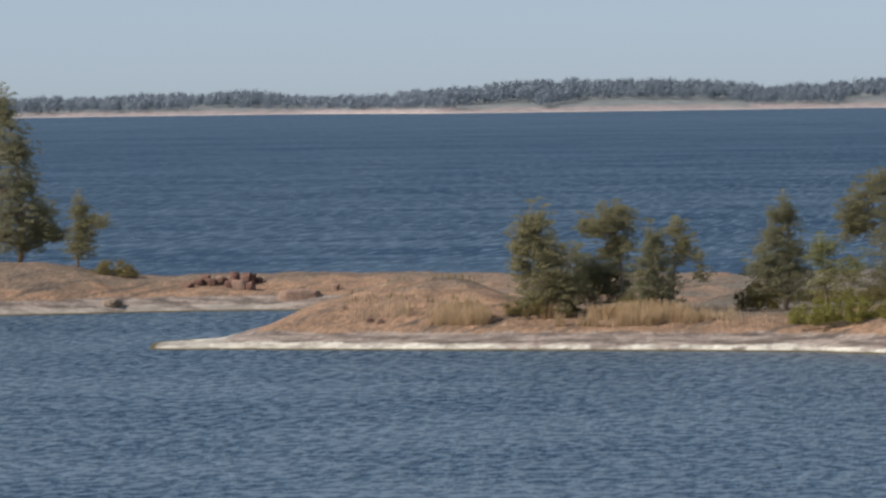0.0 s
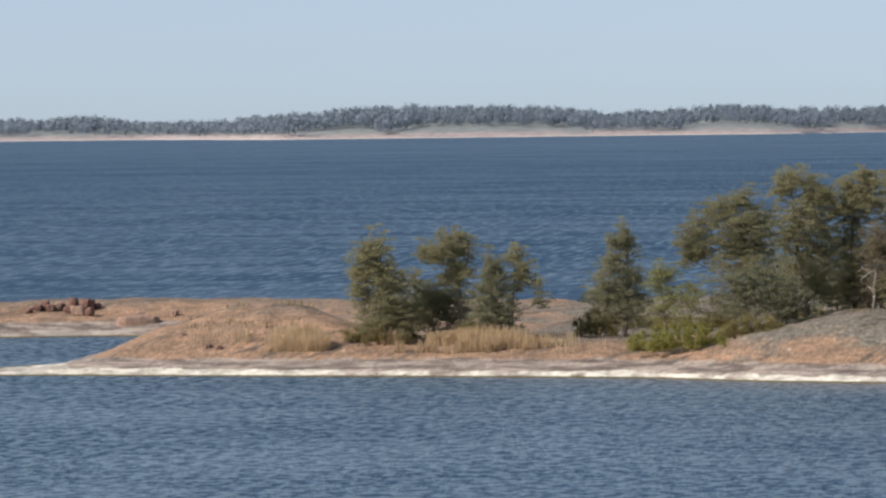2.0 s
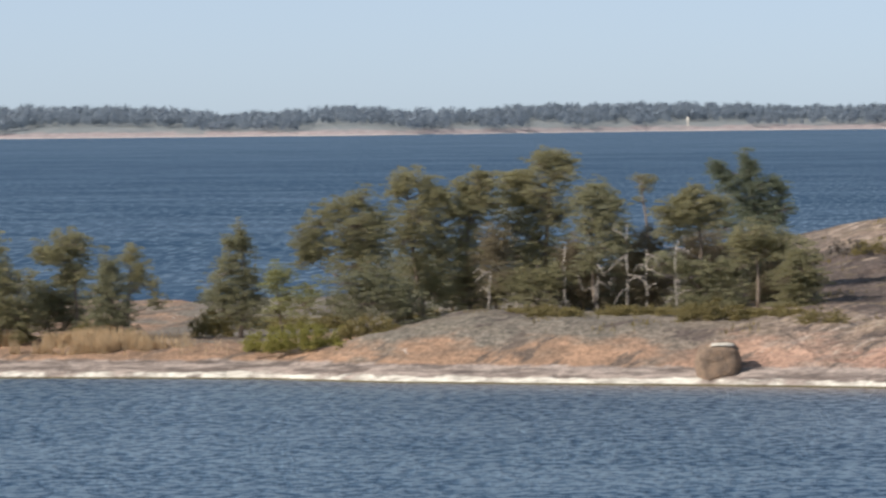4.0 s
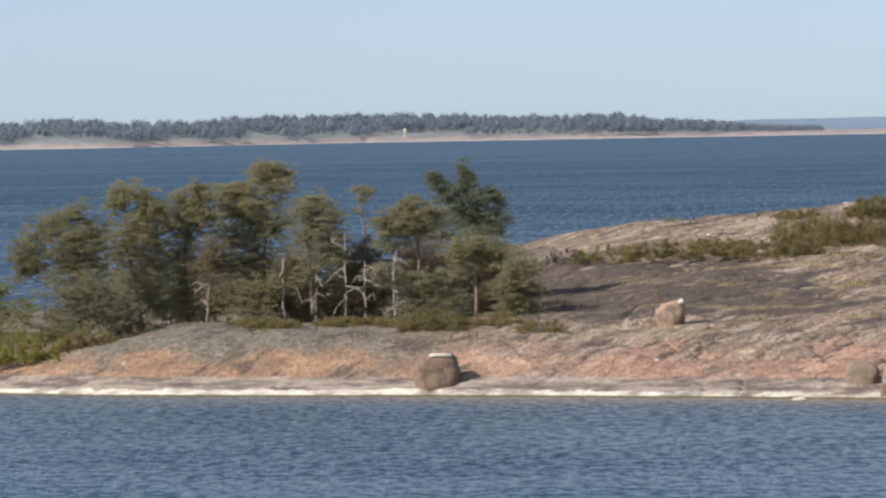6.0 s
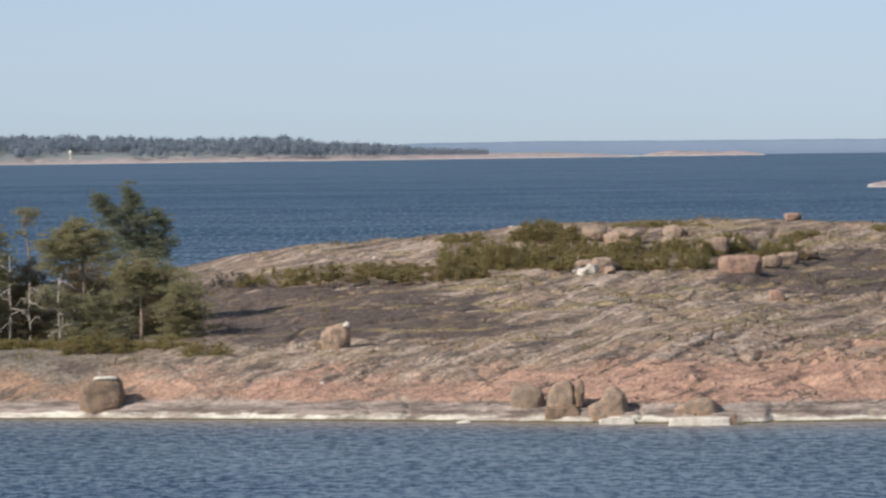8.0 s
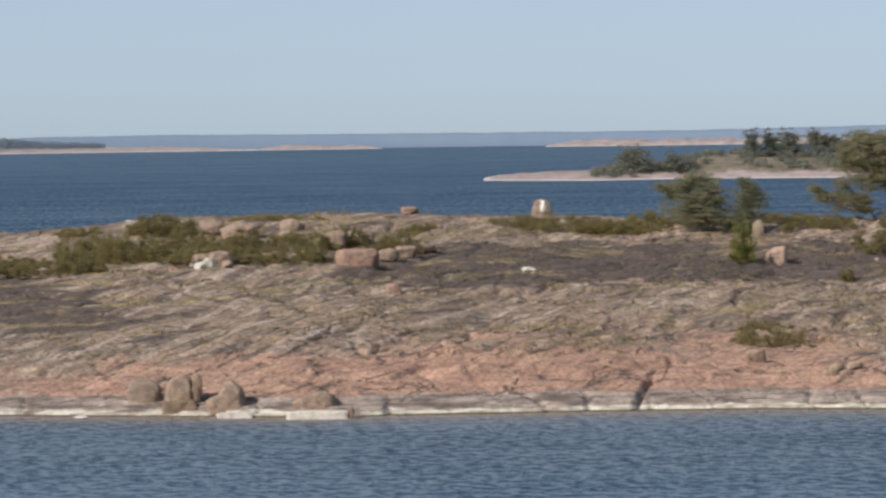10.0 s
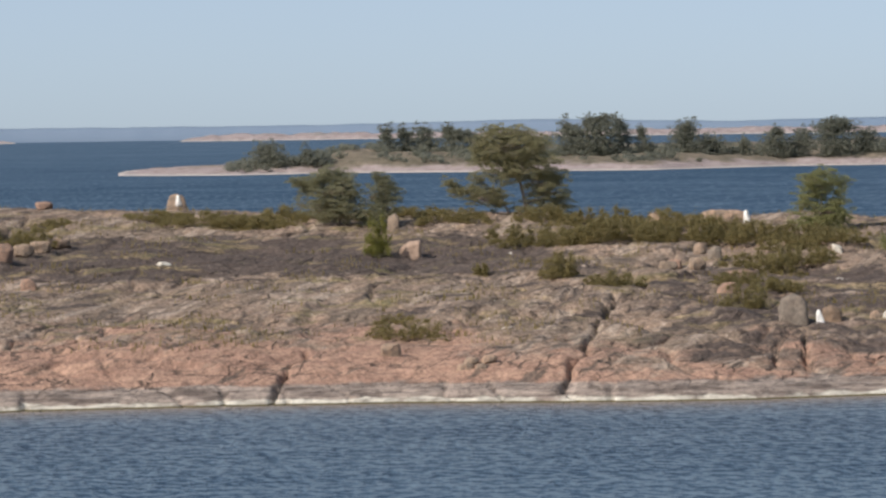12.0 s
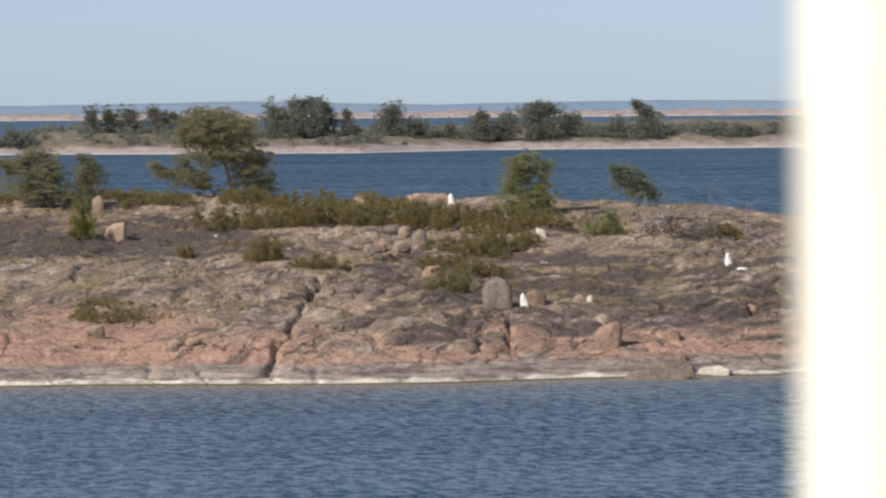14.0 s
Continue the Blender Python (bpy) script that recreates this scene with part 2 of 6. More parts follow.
def rock_material():
    """Red granite with grey and black lichen, tan turf in the hollows and a pale belt along the water."""
    m, b, put, where, noise_at, ramp, calc, mix, bump, height, slant = shade("shore_granite", 0.9)
    z = calc('ADD', height(), calc('MULTIPLY', calc('SUBTRACT', noise_at(0.35, None, 5.0), 0.5), 1.2))
    fine = noise_at(3.2, None, 7.0, 0.75)
    mid = noise_at(0.8, where((0.6, 0.8, 1.5)), 6.0, 0.7)
    west = ramp(height(0), -6.0, -20.0)
    pink = mix(ramp(mid, 0.36, 0.62), (0.395, 0.252, 0.182), (0.28, 0.17, 0.125))
    pink = mix(west, pink, mix(ramp(mid, 0.36, 0.62), (0.33, 0.205, 0.13), (0.205, 0.135, 0.09)))
    grey = mix(ramp(fine, 0.3, 0.7), (0.126, 0.099, 0.077), (0.243, 0.190, 0.143))
    tan = mix(ramp(fine, 0.3, 0.7), (0.195, 0.142, 0.105), (0.305, 0.228, 0.170))
    bare = ramp(noise_at(0.3, slant(1.02, 2.2, 1.0), 7.0, 0.68), 0.44, 0.56)
    grey = mix(calc('MULTIPLY', bare, ramp(height(0), -16.0, -4.0, 0.2, 1.0)), grey, tan)
    grey = mix(west, grey, mix(ramp(fine, 0.3, 0.7), (0.095, 0.09, 0.075), (0.18, 0.165, 0.135)))
    # lichen takes over away from the washed foot of the rock, which reaches higher in the middle of the island
    patch = noise_at(0.22, where((1, 1, 2.2)), 7.0, 0.68)
    x = calc('ADD', height(0), calc('MULTIPLY', calc('SUBTRACT', noise_at(0.08), 0.5), 14.0))
    washed = calc('MULTIPLY', ramp(x, 2.0, 16.0), ramp(x, 46.0, 34.0))
    cover = calc('ADD', z, calc('MULTIPLY', calc('SUBTRACT', patch, 0.5), 6.0))
    cover = calc('ADD', cover, calc('MULTIPLY', calc('MULTIPLY', ramp(height(1), 243.0, 249.0), west), 1.5))
    knoll = calc('MULTIPLY', ramp(height(0), -41.0, -45.0), 1.3)
    cover = ramp(calc('SUBTRACT', cover, calc('ADD', knoll, calc('MULTIPLY', washed, 1.0))), 0.9, 2.1)
    cover = calc('MULTIPLY', cover, ramp(height(0), -52.0, -44.0, 0.55, 1.0))
    col = mix(calc('MULTIPLY', cover, 0.9), pink, grey)
    # worn streaks that slant down the sheets
    streak = noise_at(0.8, slant(1.12, 7.0, 1.0), 6.0, 0.62)
    col = mix(calc('MULTIPLY', ramp(streak, 0.53, 0.62), calc('MULTIPLY', cover, ramp(height(0), -14.0, -5.0, 0.1, 0.9))), col, mix(fine, (0.31, 0.245, 0.19), (0.43, 0.345, 0.28)))
    seam = noise_at(0.7, slant(1.02, 6.0, 0.7), 6.0, 0.62)
    col = mix(calc('MULTIPLY', ramp(seam, 0.57, 0.63), 0.82), col, (0.10, 0.08, 0.065))
    line = noise_at(0.9, slant(1.12, 18.0, 0.6), 5.0, 0.6)
    sheet_ = calc('MULTIPLY', cover, calc('MULTIPLY', ramp(height(0), -16.0, -8.0), ramp(height(0), 30.0, 16.0, 0.35, 1.0)))
    col = mix(calc('MULTIPLY', ramp(line, 0.55, 0.62), calc('MULTIPLY', sheet_, 0.75)), col, mix(fine, (0.33, 0.265, 0.215), (0.45, 0.37, 0.31)))
    col = mix(calc('MULTIPLY', ramp(line, 0.46, 0.39), calc('MULTIPLY', sheet_, 0.75)), col, mix(fine, (0.06, 0.048, 0.042), (0.14, 0.115, 0.10)))
    # black lichen
    dark = noise_at(0.8, slant(0.75, 4.5, 1.7), 8.0, 0.72)
    belt = calc('MULTIPLY', calc('MULTIPLY', ramp(z, 4.2, 4.9), ramp(z, 6.3, 5.6)), calc('MULTIPLY', ramp(x, 14.0, 20.0), ramp(x, 50.0, 42.0)))
    lee = calc('MULTIPLY', calc('MULTIPLY', ramp(z, 2.7, 3.3), ramp(z, 5.2, 4.6)), ramp(x, 9.0, -1.0))
    south = calc('MULTIPLY', ramp(x, 44.0, 52.0), calc('MULTIPLY', ramp(z, 0.9, 1.6), ramp(z, 5.0, 4.0)))
    more = calc('ADD', calc('MULTIPLY', belt, 0.30), calc('ADD', calc('MULTIPLY', lee, 0.19), calc('MULTIPLY', south, 0.12)))
    dark = ramp(calc('ADD', dark, more), 0.535, 0.62)
    col = mix(calc('MULTIPLY', calc('MULTIPLY', dark, cover), 0.9), col, mix(fine, (0.036, 0.028, 0.026), (0.115, 0.088, 0.076)))
    # dry turf and moss
    turf = calc('MULTIPLY', ramp(noise_at(0.30, where((0.5, 1.2, 1)), 7.0, 0.72), 0.53, 0.60), ramp(z, 1.8, 3.0))
    turf_colour = mix(ramp(mid, 0.40, 0.56), (0.15, 0.132, 0.06), mix(ramp(fine, 0.35, 0.65), (0.20, 0.155, 0.08), (0.36, 0.27, 0.155)))
    col = mix(calc('MULTIPLY', turf, calc('MULTIPLY', ramp(height(0), -12.0, 2.0, 0.25, 1.0), 0.75)), col, turf_colour)
    # white crusts
    crust = calc('MULTIPLY', ramp(noise_at(0.9, where((1, 0.6, 1)), 5.0, 0.7), 0.68, 0.71), ramp(z, 0.8, 1.2))
    col = mix(calc('MULTIPLY', crust, 0.75), col, (0.62, 0.59, 0.53))
    # belts along the water
    zz = calc('ADD', height(), calc('MULTIPLY', calc('SUBTRACT', noise_at(0.7, None, 6.0, 0.65), 0.5), 0.45))
    belt_grey = mix(ramp(noise_at(1.1, where((0.4, 1, 3)), 6.0, 0.7), 0.38, 0.62), (0.11, 0.092, 0.082), (0.34, 0.285, 0.245))
    col = mix(calc('MULTIPLY', ramp(zz, 0.84, 0.70), 0.92), col, belt_grey)
    pale = mix(ramp(noise_at(1.4, where((0.5, 1, 2)), 6.0, 0.7), 0.36, 0.60), (0.31, 0.28, 0.235), (0.62, 0.585, 0.50))
    zw = calc('ADD', zz, calc('SUBTRACT', calc('MULTIPLY', ramp(x, 4.0, 18.0), 0.05), calc('MULTIPLY', ramp(height(0), -51.0, -57.0), 0.07)))
    col = mix(calc('MULTIPLY', ramp(zw, 0.32, 0.24), calc('MULTIPLY', ramp(noise_at(0.5, None, 6.0), 0.34, 0.50), ramp(height(0), -72.0, -66.0, 0.35, 1.0))), col, pale)
    col = mix(ramp(height(), 0.10, 0.04), col, mix(mid, (0.06, 0.048, 0.02), (0.13, 0.11, 0.05)))
    col = mix(0.6, col, mix(ramp(fine, 0.3, 0.7), (0.62, 0.62, 0.62), (1.3, 1.3, 1.3)), 'MULTIPLY')
    speck = noise_at(1.0, where((6.5, 1.5, 5.0)), 6.0, 0.7)
    col = mix(calc('MULTIPLY', ramp(height(), 0.45, 0.9), 0.8), col, mix(ramp(speck, 0.34, 0.66), (0.66, 0.66, 0.66), (1.34, 1.34, 1.34)), 'MULTIPLY')
    # joints: thin dark cracks, closer and finer in places
    def joints(angle, along, across, width, seed_):
        warp = m.node_tree.nodes.new("ShaderNodeTexNoise")
        warp.inputs["Scale"].default_value, warp.inputs["Detail"].default_value = 0.5, 4.0
        m.node_tree.links.new(where(), warp.inputs["Vector"])
        add = m.node_tree.nodes.new("ShaderNodeVectorMath")
        add.operation = 'MULTIPLY_ADD'
        m.node_tree.links.new(warp.outputs["Color"], add.inputs[0])
        add.inputs[1].default_value = (0.9, 0.9, 0.0)
        m.node_tree.links.new(slant(angle, along, across), add.inputs[2])
        cell = m.node_tree.nodes.new("ShaderNodeTexVoronoi")
        cell.feature, cell.voronoi_dimensions = 'DISTANCE_TO_EDGE', '2D'
        cell.inputs["Scale"].default_value = 1.0
        m.node_tree.links.new(add.outputs[0], cell.inputs["Vector"])
        here = ramp(noise_at(0.25, where((1, 1, seed_)), 4.0), 0.46, 0.56)
        return calc('MULTIPLY', ramp(cell.outputs["Distance"], width, width * 0.25), here)
    crack = calc('MAXIMUM', joints(1.1, 9.0, 2.6, 0.035, 1.3), joints(0.35, 4.5, 1.5, 0.03, 2.1))
    crack = calc('MULTIPLY', crack, ramp(height(0), -10.0, 6.0, 0.06, 1.0))
    crack = calc('MULTIPLY', crack, ramp(height(), 0.3, 0.8))
    col = mix(calc('MULTIPLY', crack, 0.75), col, (0.055, 0.042, 0.036))
    put(b.inputs["Base Color"], col)
    bump(calc('MULTIPLY', calc('ADD', calc('MULTIPLY', crack, -0.5), calc('ADD', noise_at(1.6, where((0.7, 0.7, 1.6)), 8.0, 0.68), calc('MULTIPLY', seam, -1.2))), ramp(height(0), -16.0, -2.0, 0.4, 1.0)), 1.0, 0.15)
    return m


def boulder_material():
    m, b, put, where, noise_at, ramp, calc, mix, bump, height, slant = shade("boulder_granite", 0.9)
    info = m.node_tree.nodes.new("ShaderNodeObjectInfo")
    own = mix(info.outputs["Random"], (0.45, 0.31, 0.22), (0.32, 0.245, 0.18))
    col = mix(ramp(noise_at(2.6, None, 7.0, 0.75), 0.42, 0.58), own, (0.25, 0.195, 0.15))
    col = mix(calc('MULTIPLY', ramp(noise_at(1.4, None, 5.0), 0.58, 0.7), 0.8), col, (0.10, 0.085, 0.07))
    put(b.inputs["Base Color"], col)
    bump(noise_at(4.0, None, 8.0, 0.75), 0.9, 0.16)
    return m


def plain_rock(name, c1, c2, scale):
    m, b, put, where, noise_at, ramp, calc, mix, bump, height, slant = shade(name, 0.9)
    put(b.inputs["Base Color"], mix(ramp(noise_at(scale, None, 6.0, 0.7), 0.35, 0.65), c1, c2))
    bump(noise_at(scale * 2, None, 7.0, 0.7), 0.8, 0.15)
    return m


def far_rock_material(name, green_from, green_to, grain, line, heath_dark, heath_pale):
    """Bare pink shore below, heath and turf above, and a pale line where the waves reach."""
    m, b, put, where, noise_at, ramp, calc, mix, bump, height, slant = shade(name, 0.95)
    z = calc('ADD', height(), calc('MULTIPLY', calc('SUBTRACT', noise_at(grain, None, 6.0, 0.7), 0.5), green_to * 2.2))
    fine = noise_at(grain * 6, None, 6.0, 0.75)
    # bare rock muted to a greyed pink, with the haze in its colour
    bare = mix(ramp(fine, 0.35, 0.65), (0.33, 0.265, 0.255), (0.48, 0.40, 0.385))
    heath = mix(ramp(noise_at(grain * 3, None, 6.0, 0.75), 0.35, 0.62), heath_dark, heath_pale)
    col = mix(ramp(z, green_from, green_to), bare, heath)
    put(b.inputs["Base Color"], mix(ramp(height(), line, line * 0.5), col, (0.62, 0.56, 0.50)))
    bump(fine, 1.0, 0.1 / grain)
    return m


def leaf_material(name, c1, c2, rough=0.6, through_share=0.58):
    """Needles and leaves, which let some light through."""
    m, b, put, where, noise_at, ramp, calc, mix, bump, height, slant = shade(name, rough)
    nodes, links = m.node_tree.nodes, m.node_tree.links
    geo = nodes.new("ShaderNodeNewGeometry")
    info = nodes.new("ShaderNodeObjectInfo")
    f = calc('ADD', calc('MULTIPLY', geo.outputs["Random Per Island"], 0.5), calc('MULTIPLY', noise_at(0.9), 0.5))
    f = calc('ADD', f, calc('MULTIPLY', calc('SUBTRACT', info.outputs["Random"], 0.5), 0.35))
    col = mix(f, c1, c2)
    put(b.inputs["Base Color"], col)
    b.inputs["Specular IOR Level"].default_value = 0.15
    glow = nodes.new("ShaderNodeBsdfTranslucent")
    put(glow.inputs["Color"], col)
    both = nodes.new("ShaderNodeMixShader")
    both.inputs[0].default_value = through_share
    links.new(b.outputs[0], both.inputs[1])
    links.new(glow.outputs[0], both.inputs[2])
    links.new(both.outputs[0], nodes["Material Output"].inputs[0])
    return m


def bark_material(name, c1, c2):
    m, b, put, where, noise_at, ramp, calc, mix, bump, height, slant = shade(name, 0.9)
    put(b.inputs["Base Color"], mix(ramp(noise_at(6.0, where((1, 1, 0.25)), 6.0, 0.7), 0.35, 0.65), c1, c2))
    bump(noise_at(14.0, where((1, 1, 0.3)), 4.0), 0.5, 0.03)
    return m


def water_material():
    """Wind-ruffled sea: deep blue body seen between the facets, and a share of mirrored sky."""
    m, b, put, where, noise_at, ramp, calc, mix, bump, height, slant = shade("sea_water", 0.22)
    nodes, links = m.node_tree.nodes, m.node_tree.links
    gust = noise_at(0.012, where((0.5, 1.0, 1.0)), 5.0, 0.6)
    near_wave = noise_at(0.85, where((1.9, 1.1, 1.0)), 5.0, 0.68)
    open_wave = noise_at(0.85, where((1.5, 0.17, 1.0)), 5.0, 0.68)
    offshore = ramp(height(1), 240.0, 420.0)
    wave = calc('ADD', near_wave, calc('MULTIPLY', offshore, calc('SUBTRACT', open_wave, near_wave)))
    swell = noise_at(0.055, where((0.8, 1.0, 1.0)), 6.0, 0.72)
    h = calc('ADD', wave, calc('MULTIPLY', swell, 1.2))
    body = nodes.new("ShaderNodeBsdfDiffuse")
    gloss = nodes.new("ShaderNodeBsdfAnisotropic")
    gloss.inputs["Roughness"].default_value = 0.30
    relief = nodes.new("ShaderNodeBump")
    relief.inputs["Strength"].default_value, relief.inputs["Distance"].default_value = 0.9, 0.55
    links.new(h, relief.inputs["Height"])
    links.new(relief.outputs[0], gloss.inputs["Normal"])
    links.new(relief.outputs[0], body.inputs["Normal"])
    both = nodes.new("ShaderNodeMixShader")
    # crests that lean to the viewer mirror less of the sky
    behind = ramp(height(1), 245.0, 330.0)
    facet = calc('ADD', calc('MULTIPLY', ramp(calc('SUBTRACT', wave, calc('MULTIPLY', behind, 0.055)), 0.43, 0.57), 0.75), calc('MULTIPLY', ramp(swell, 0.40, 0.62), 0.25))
    # grazing view painted in by distance: darker behind the island, paler far out
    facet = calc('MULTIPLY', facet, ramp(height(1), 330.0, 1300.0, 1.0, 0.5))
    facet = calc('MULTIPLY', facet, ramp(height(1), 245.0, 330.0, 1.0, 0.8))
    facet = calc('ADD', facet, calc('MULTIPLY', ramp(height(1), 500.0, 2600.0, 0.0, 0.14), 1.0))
    # sky caught by the facets is painted into the body colour as well
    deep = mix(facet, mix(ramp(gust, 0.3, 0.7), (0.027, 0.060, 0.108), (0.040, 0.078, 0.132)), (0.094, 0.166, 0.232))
    # the rock's brown reflection along the shore is painted into the body colour
    mirror_mask = nodes.new("ShaderNodeAttribute")
    mirror_mask.attribute_name = "shore_mirror"
    put(body.inputs["Color"], mix(calc('MULTIPLY', mirror_mask.outputs["Fac"], 1.0), deep, (0.27, 0.22, 0.18)))
    share = calc('ADD', calc('MULTIPLY', facet, 0.455), calc('MULTIPLY', ramp(gust, 0.3, 0.7), 0.05))
    share = calc('MULTIPLY', share, calc('SUBTRACT', 1.0, calc('MULTIPLY', mirror_mask.outputs["Fac"], 0.6)))
    links.new(calc('ADD', share, 0.01), both.inputs[0])
    links.new(body.outputs[0], both.inputs[1])
    links.new(gloss.outputs[0], both.inputs[2])
    links.new(both.outputs[0], nodes["Material Output"].inputs[0])
    return m


def paint_material(name, colour, rough=0.35):
    m, b, put, where, noise_at, ramp, calc, mix, bump, height, slant = shade(name, rough)
    put(b.inputs["Base Color"], mix(ramp(noise_at(4.0, None, 5.0), 0.4, 0.75), colour, tuple(0.93 * c for c in colour)))
    return m


ROCK = rock_material()
BOULDER = boulder_material()
PALE_STONE = plain_rock("pale_worn_stone", (0.48, 0.44, 0.37), (0.70, 0.66, 0.57), 2.0)
WHITE_STONE = plain_rock("white_stone", (0.80, 0.78, 0.73), (0.86, 0.85, 0.81), 3.0)
BROWN_STONE = plain_rock("brown_weathered_stone", (0.27, 0.19, 0.13), (0.16, 0.12, 0.09), 2.5)
GREY_STONE = plain_rock("grey_lichened_stone", (0.27, 0.22, 0.175), (0.17, 0.145, 0.12), 3.0)
PINK_STONE = plain_rock("pale_pink_stone", (0.46, 0.33, 0.25), (0.36, 0.255, 0.19), 2.5)
DARK_RED = plain_rock("dark_red_broken_stone", (0.22, 0.12, 0.09), (0.11, 0.07, 0.06), 3.0)
RED_STONE = plain_rock("red_granite_stone", (0.37, 0.235, 0.17), (0.23, 0.165, 0.13), 3.0)
# heath turned blue-grey: haze over the far island is painted in
HAZED_FAR_ROCK = far_rock_material("hazed_far_shore_rock", 1.6, 5.5, 0.035, 0.7, (0.20, 0.228, 0.24), (0.275, 0.292, 0.283))
SKERRY_ROCK = far_rock_material("bare_skerry_rock", 4.0, 14.0, 0.02, 0.8, (0.165, 0.180, 0.165), (0.27, 0.275, 0.245))
ISLET_ROCK = far_rock_material("islet_rock", 1.0, 2.4, 0.07, 0.35, (0.135, 0.120, 0.085), (0.26, 0.215, 0.16))
PINE = leaf_material("pine_needles", (0.232, 0.226, 0.130), (0.412, 0.382, 0.222), 0.6, 0.66)
BLUE_PINE = leaf_material("blue_green_pine_needles", (0.15, 0.18, 0.125), (0.29, 0.305, 0.20))
PINE_BROWN = leaf_material("shaded_brown_needles", (0.20, 0.17, 0.115), (0.32, 0.275, 0.18), 0.6, 0.66)
PINE_DARK = leaf_material("dark_pine_needles", (0.215, 0.22, 0.142), (0.385, 0.37, 0.23), 0.6, 0.66)
JUNIPER = leaf_material("juniper_needles", (0.20, 0.172, 0.078), (0.355, 0.298, 0.138), 0.6, 0.66)
BRIGHT = leaf_material("young_green_leaves", (0.21, 0.215, 0.06), (0.37, 0.345, 0.11), 0.6, 0.66)
# blue-grey stands for haze over the distant wood, put into the leaf colour
HAZED_LEAF = leaf_material("hazed_far_foliage", (0.29, 0.338, 0.385), (0.32, 0.368, 0.412), 0.8, 0.8)
ISLET_LEAF = leaf_material("islet_pine_needles", (0.215, 0.228, 0.19), (0.305, 0.308, 0.238), 0.8, 0.7)
SAPLING = leaf_material("light_sapling_leaves", (0.22, 0.235, 0.10), (0.40, 0.39, 0.19))
REED = leaf_material("dry_reed", (0.46, 0.345, 0.215), (0.68, 0.54, 0.36))
GRASS = leaf_material("dry_grass", (0.16, 0.135, 0.045), (0.36, 0.28, 0.12))
TWIG = leaf_material("bare_twigs", (0.15, 0.13, 0.11), (0.27, 0.24, 0.20))
BARK = bark_material("pine_bark", (0.15, 0.12, 0.095), (0.29, 0.23, 0.18))
DEAD = bark_material("bleached_dead_wood", (0.20, 0.175, 0.15), (0.40, 0.36, 0.31))
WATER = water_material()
# the blue of the hills is distance haze painted as base colour
HAZE_HILL = plain_rock("hazed_hill", (0.145, 0.200, 0.275), (0.17, 0.225, 0.30), 0.004)
WHITE = paint_material("white_ship_paint", (0.84, 0.80, 0.68))
DECK = paint_material("deck_paint", (0.20, 0.24, 0.22), 0.6)

# ---- structure: sea, islands ----
def mesh_of(name, verts, faces, material, smooth=False):
    me = bpy.data.meshes.new(name)
    if isinstance(faces, list):
        me.from_pydata(np.asarray(verts).tolist(), [], faces)
    else:
        verts, faces = np.asarray(verts, np.float32), np.asarray(faces, np.int32)
        me.vertices.add(len(verts))
        me.vertices.foreach_set("co", verts.ravel())
        me.loops.add(faces.size)
        me.loops.foreach_set("vertex_index", faces.ravel())
        me.polygons.add(len(faces))
        me.polygons.foreach_set("loop_start", np.arange(0, faces.size, faces.shape[1], dtype=np.int32))
        me.update(calc_edges=True)
    me.materials.append(material)
    if smooth:
        me.polygons.foreach_set("use_smooth", [True] * len(me.polygons))
    else:
        me.polygons.foreach_set("use_smooth", [False] * len(me.polygons))
    me.update()
    return me


def grid_mesh(name, xs, ys, zs, material, smooth=True):
    """A sheet over a grid of points given as 2D arrays."""
    n, k = xs.shape
    verts = np.stack([xs.ravel(), ys.ravel(), zs.ravel()], 1)
    i = np.arange(n * k).reshape(n, k)
    faces = np.stack([i[:-1, :-1].ravel(), i[:-1, 1:].ravel(), i[1:, 1:].ravel(), i[1:, :-1].ravel()], 1)
    return mesh_of(name, verts, faces, material, smooth)


def polar(bearings, dists):
    a, d = np.meshgrid(np.radians(bearings), dists)
    return d * np.sin(a), d * np.cos(a)


def sea():
    b = np.r_[np.arange(-180, -24, 4.0), np.arange(-24, 24, 0.2), np.arange(24, 180.1, 4.0)]
    ring = 4930.0 / np.maximum(np.cos(np.radians(b)), 0.72)
    q = np.r_[-190.0, -60.0, np.arange(-12.0, 1.0, 0.6), 60.0, 700.0]
    d = np.vstack([SHORE(b) + q[:, None], ring])
    a = np.radians(b) + 0 * d
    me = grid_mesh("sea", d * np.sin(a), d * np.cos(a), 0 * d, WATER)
    # strength of the painted shore reflection, fading away from the rock
    out = np.vstack([q[:, None] + 0 * b, ring * 0])
    lit = np.clip((b + 12) / 10, 0, 1) * (FRONT_Z(b) > 0.3)
    mirror_fade = np.where(out[:-1] <= 0.7, np.exp(np.minimum(out[:-1], 0.0) / 5.0), 0.0) * lit
    me.attributes.new("shore_mirror", 'FLOAT', 'POINT').data.foreach_set("value", np.vstack([mirror_fade, 0 * ring]).ravel())
    tagged(new("water", me), "blue sea ruffled by a light wind", "water", kind="structure")


def island():
    az = np.radians(np.arange(-23.5, 23.5, 0.032))
    q = np.r_[-14, -8, -4, np.arange(-2, 14, 0.10), np.arange(14, 40, 0.17), np.arange(40, 78, 0.30), np.arange(78, 125, 3.0)]
    d = SHORE(np.degrees(az)) + q[:, None]
    x, y = d * np.sin(az), d * np.cos(az)
    me = grid_mesh("island", x, y, land(x, y), ROCK)
    tagged(new("ground_island", me), "bare red granite island with grey lichen and a pale waterline", "rock island", kind="structure")


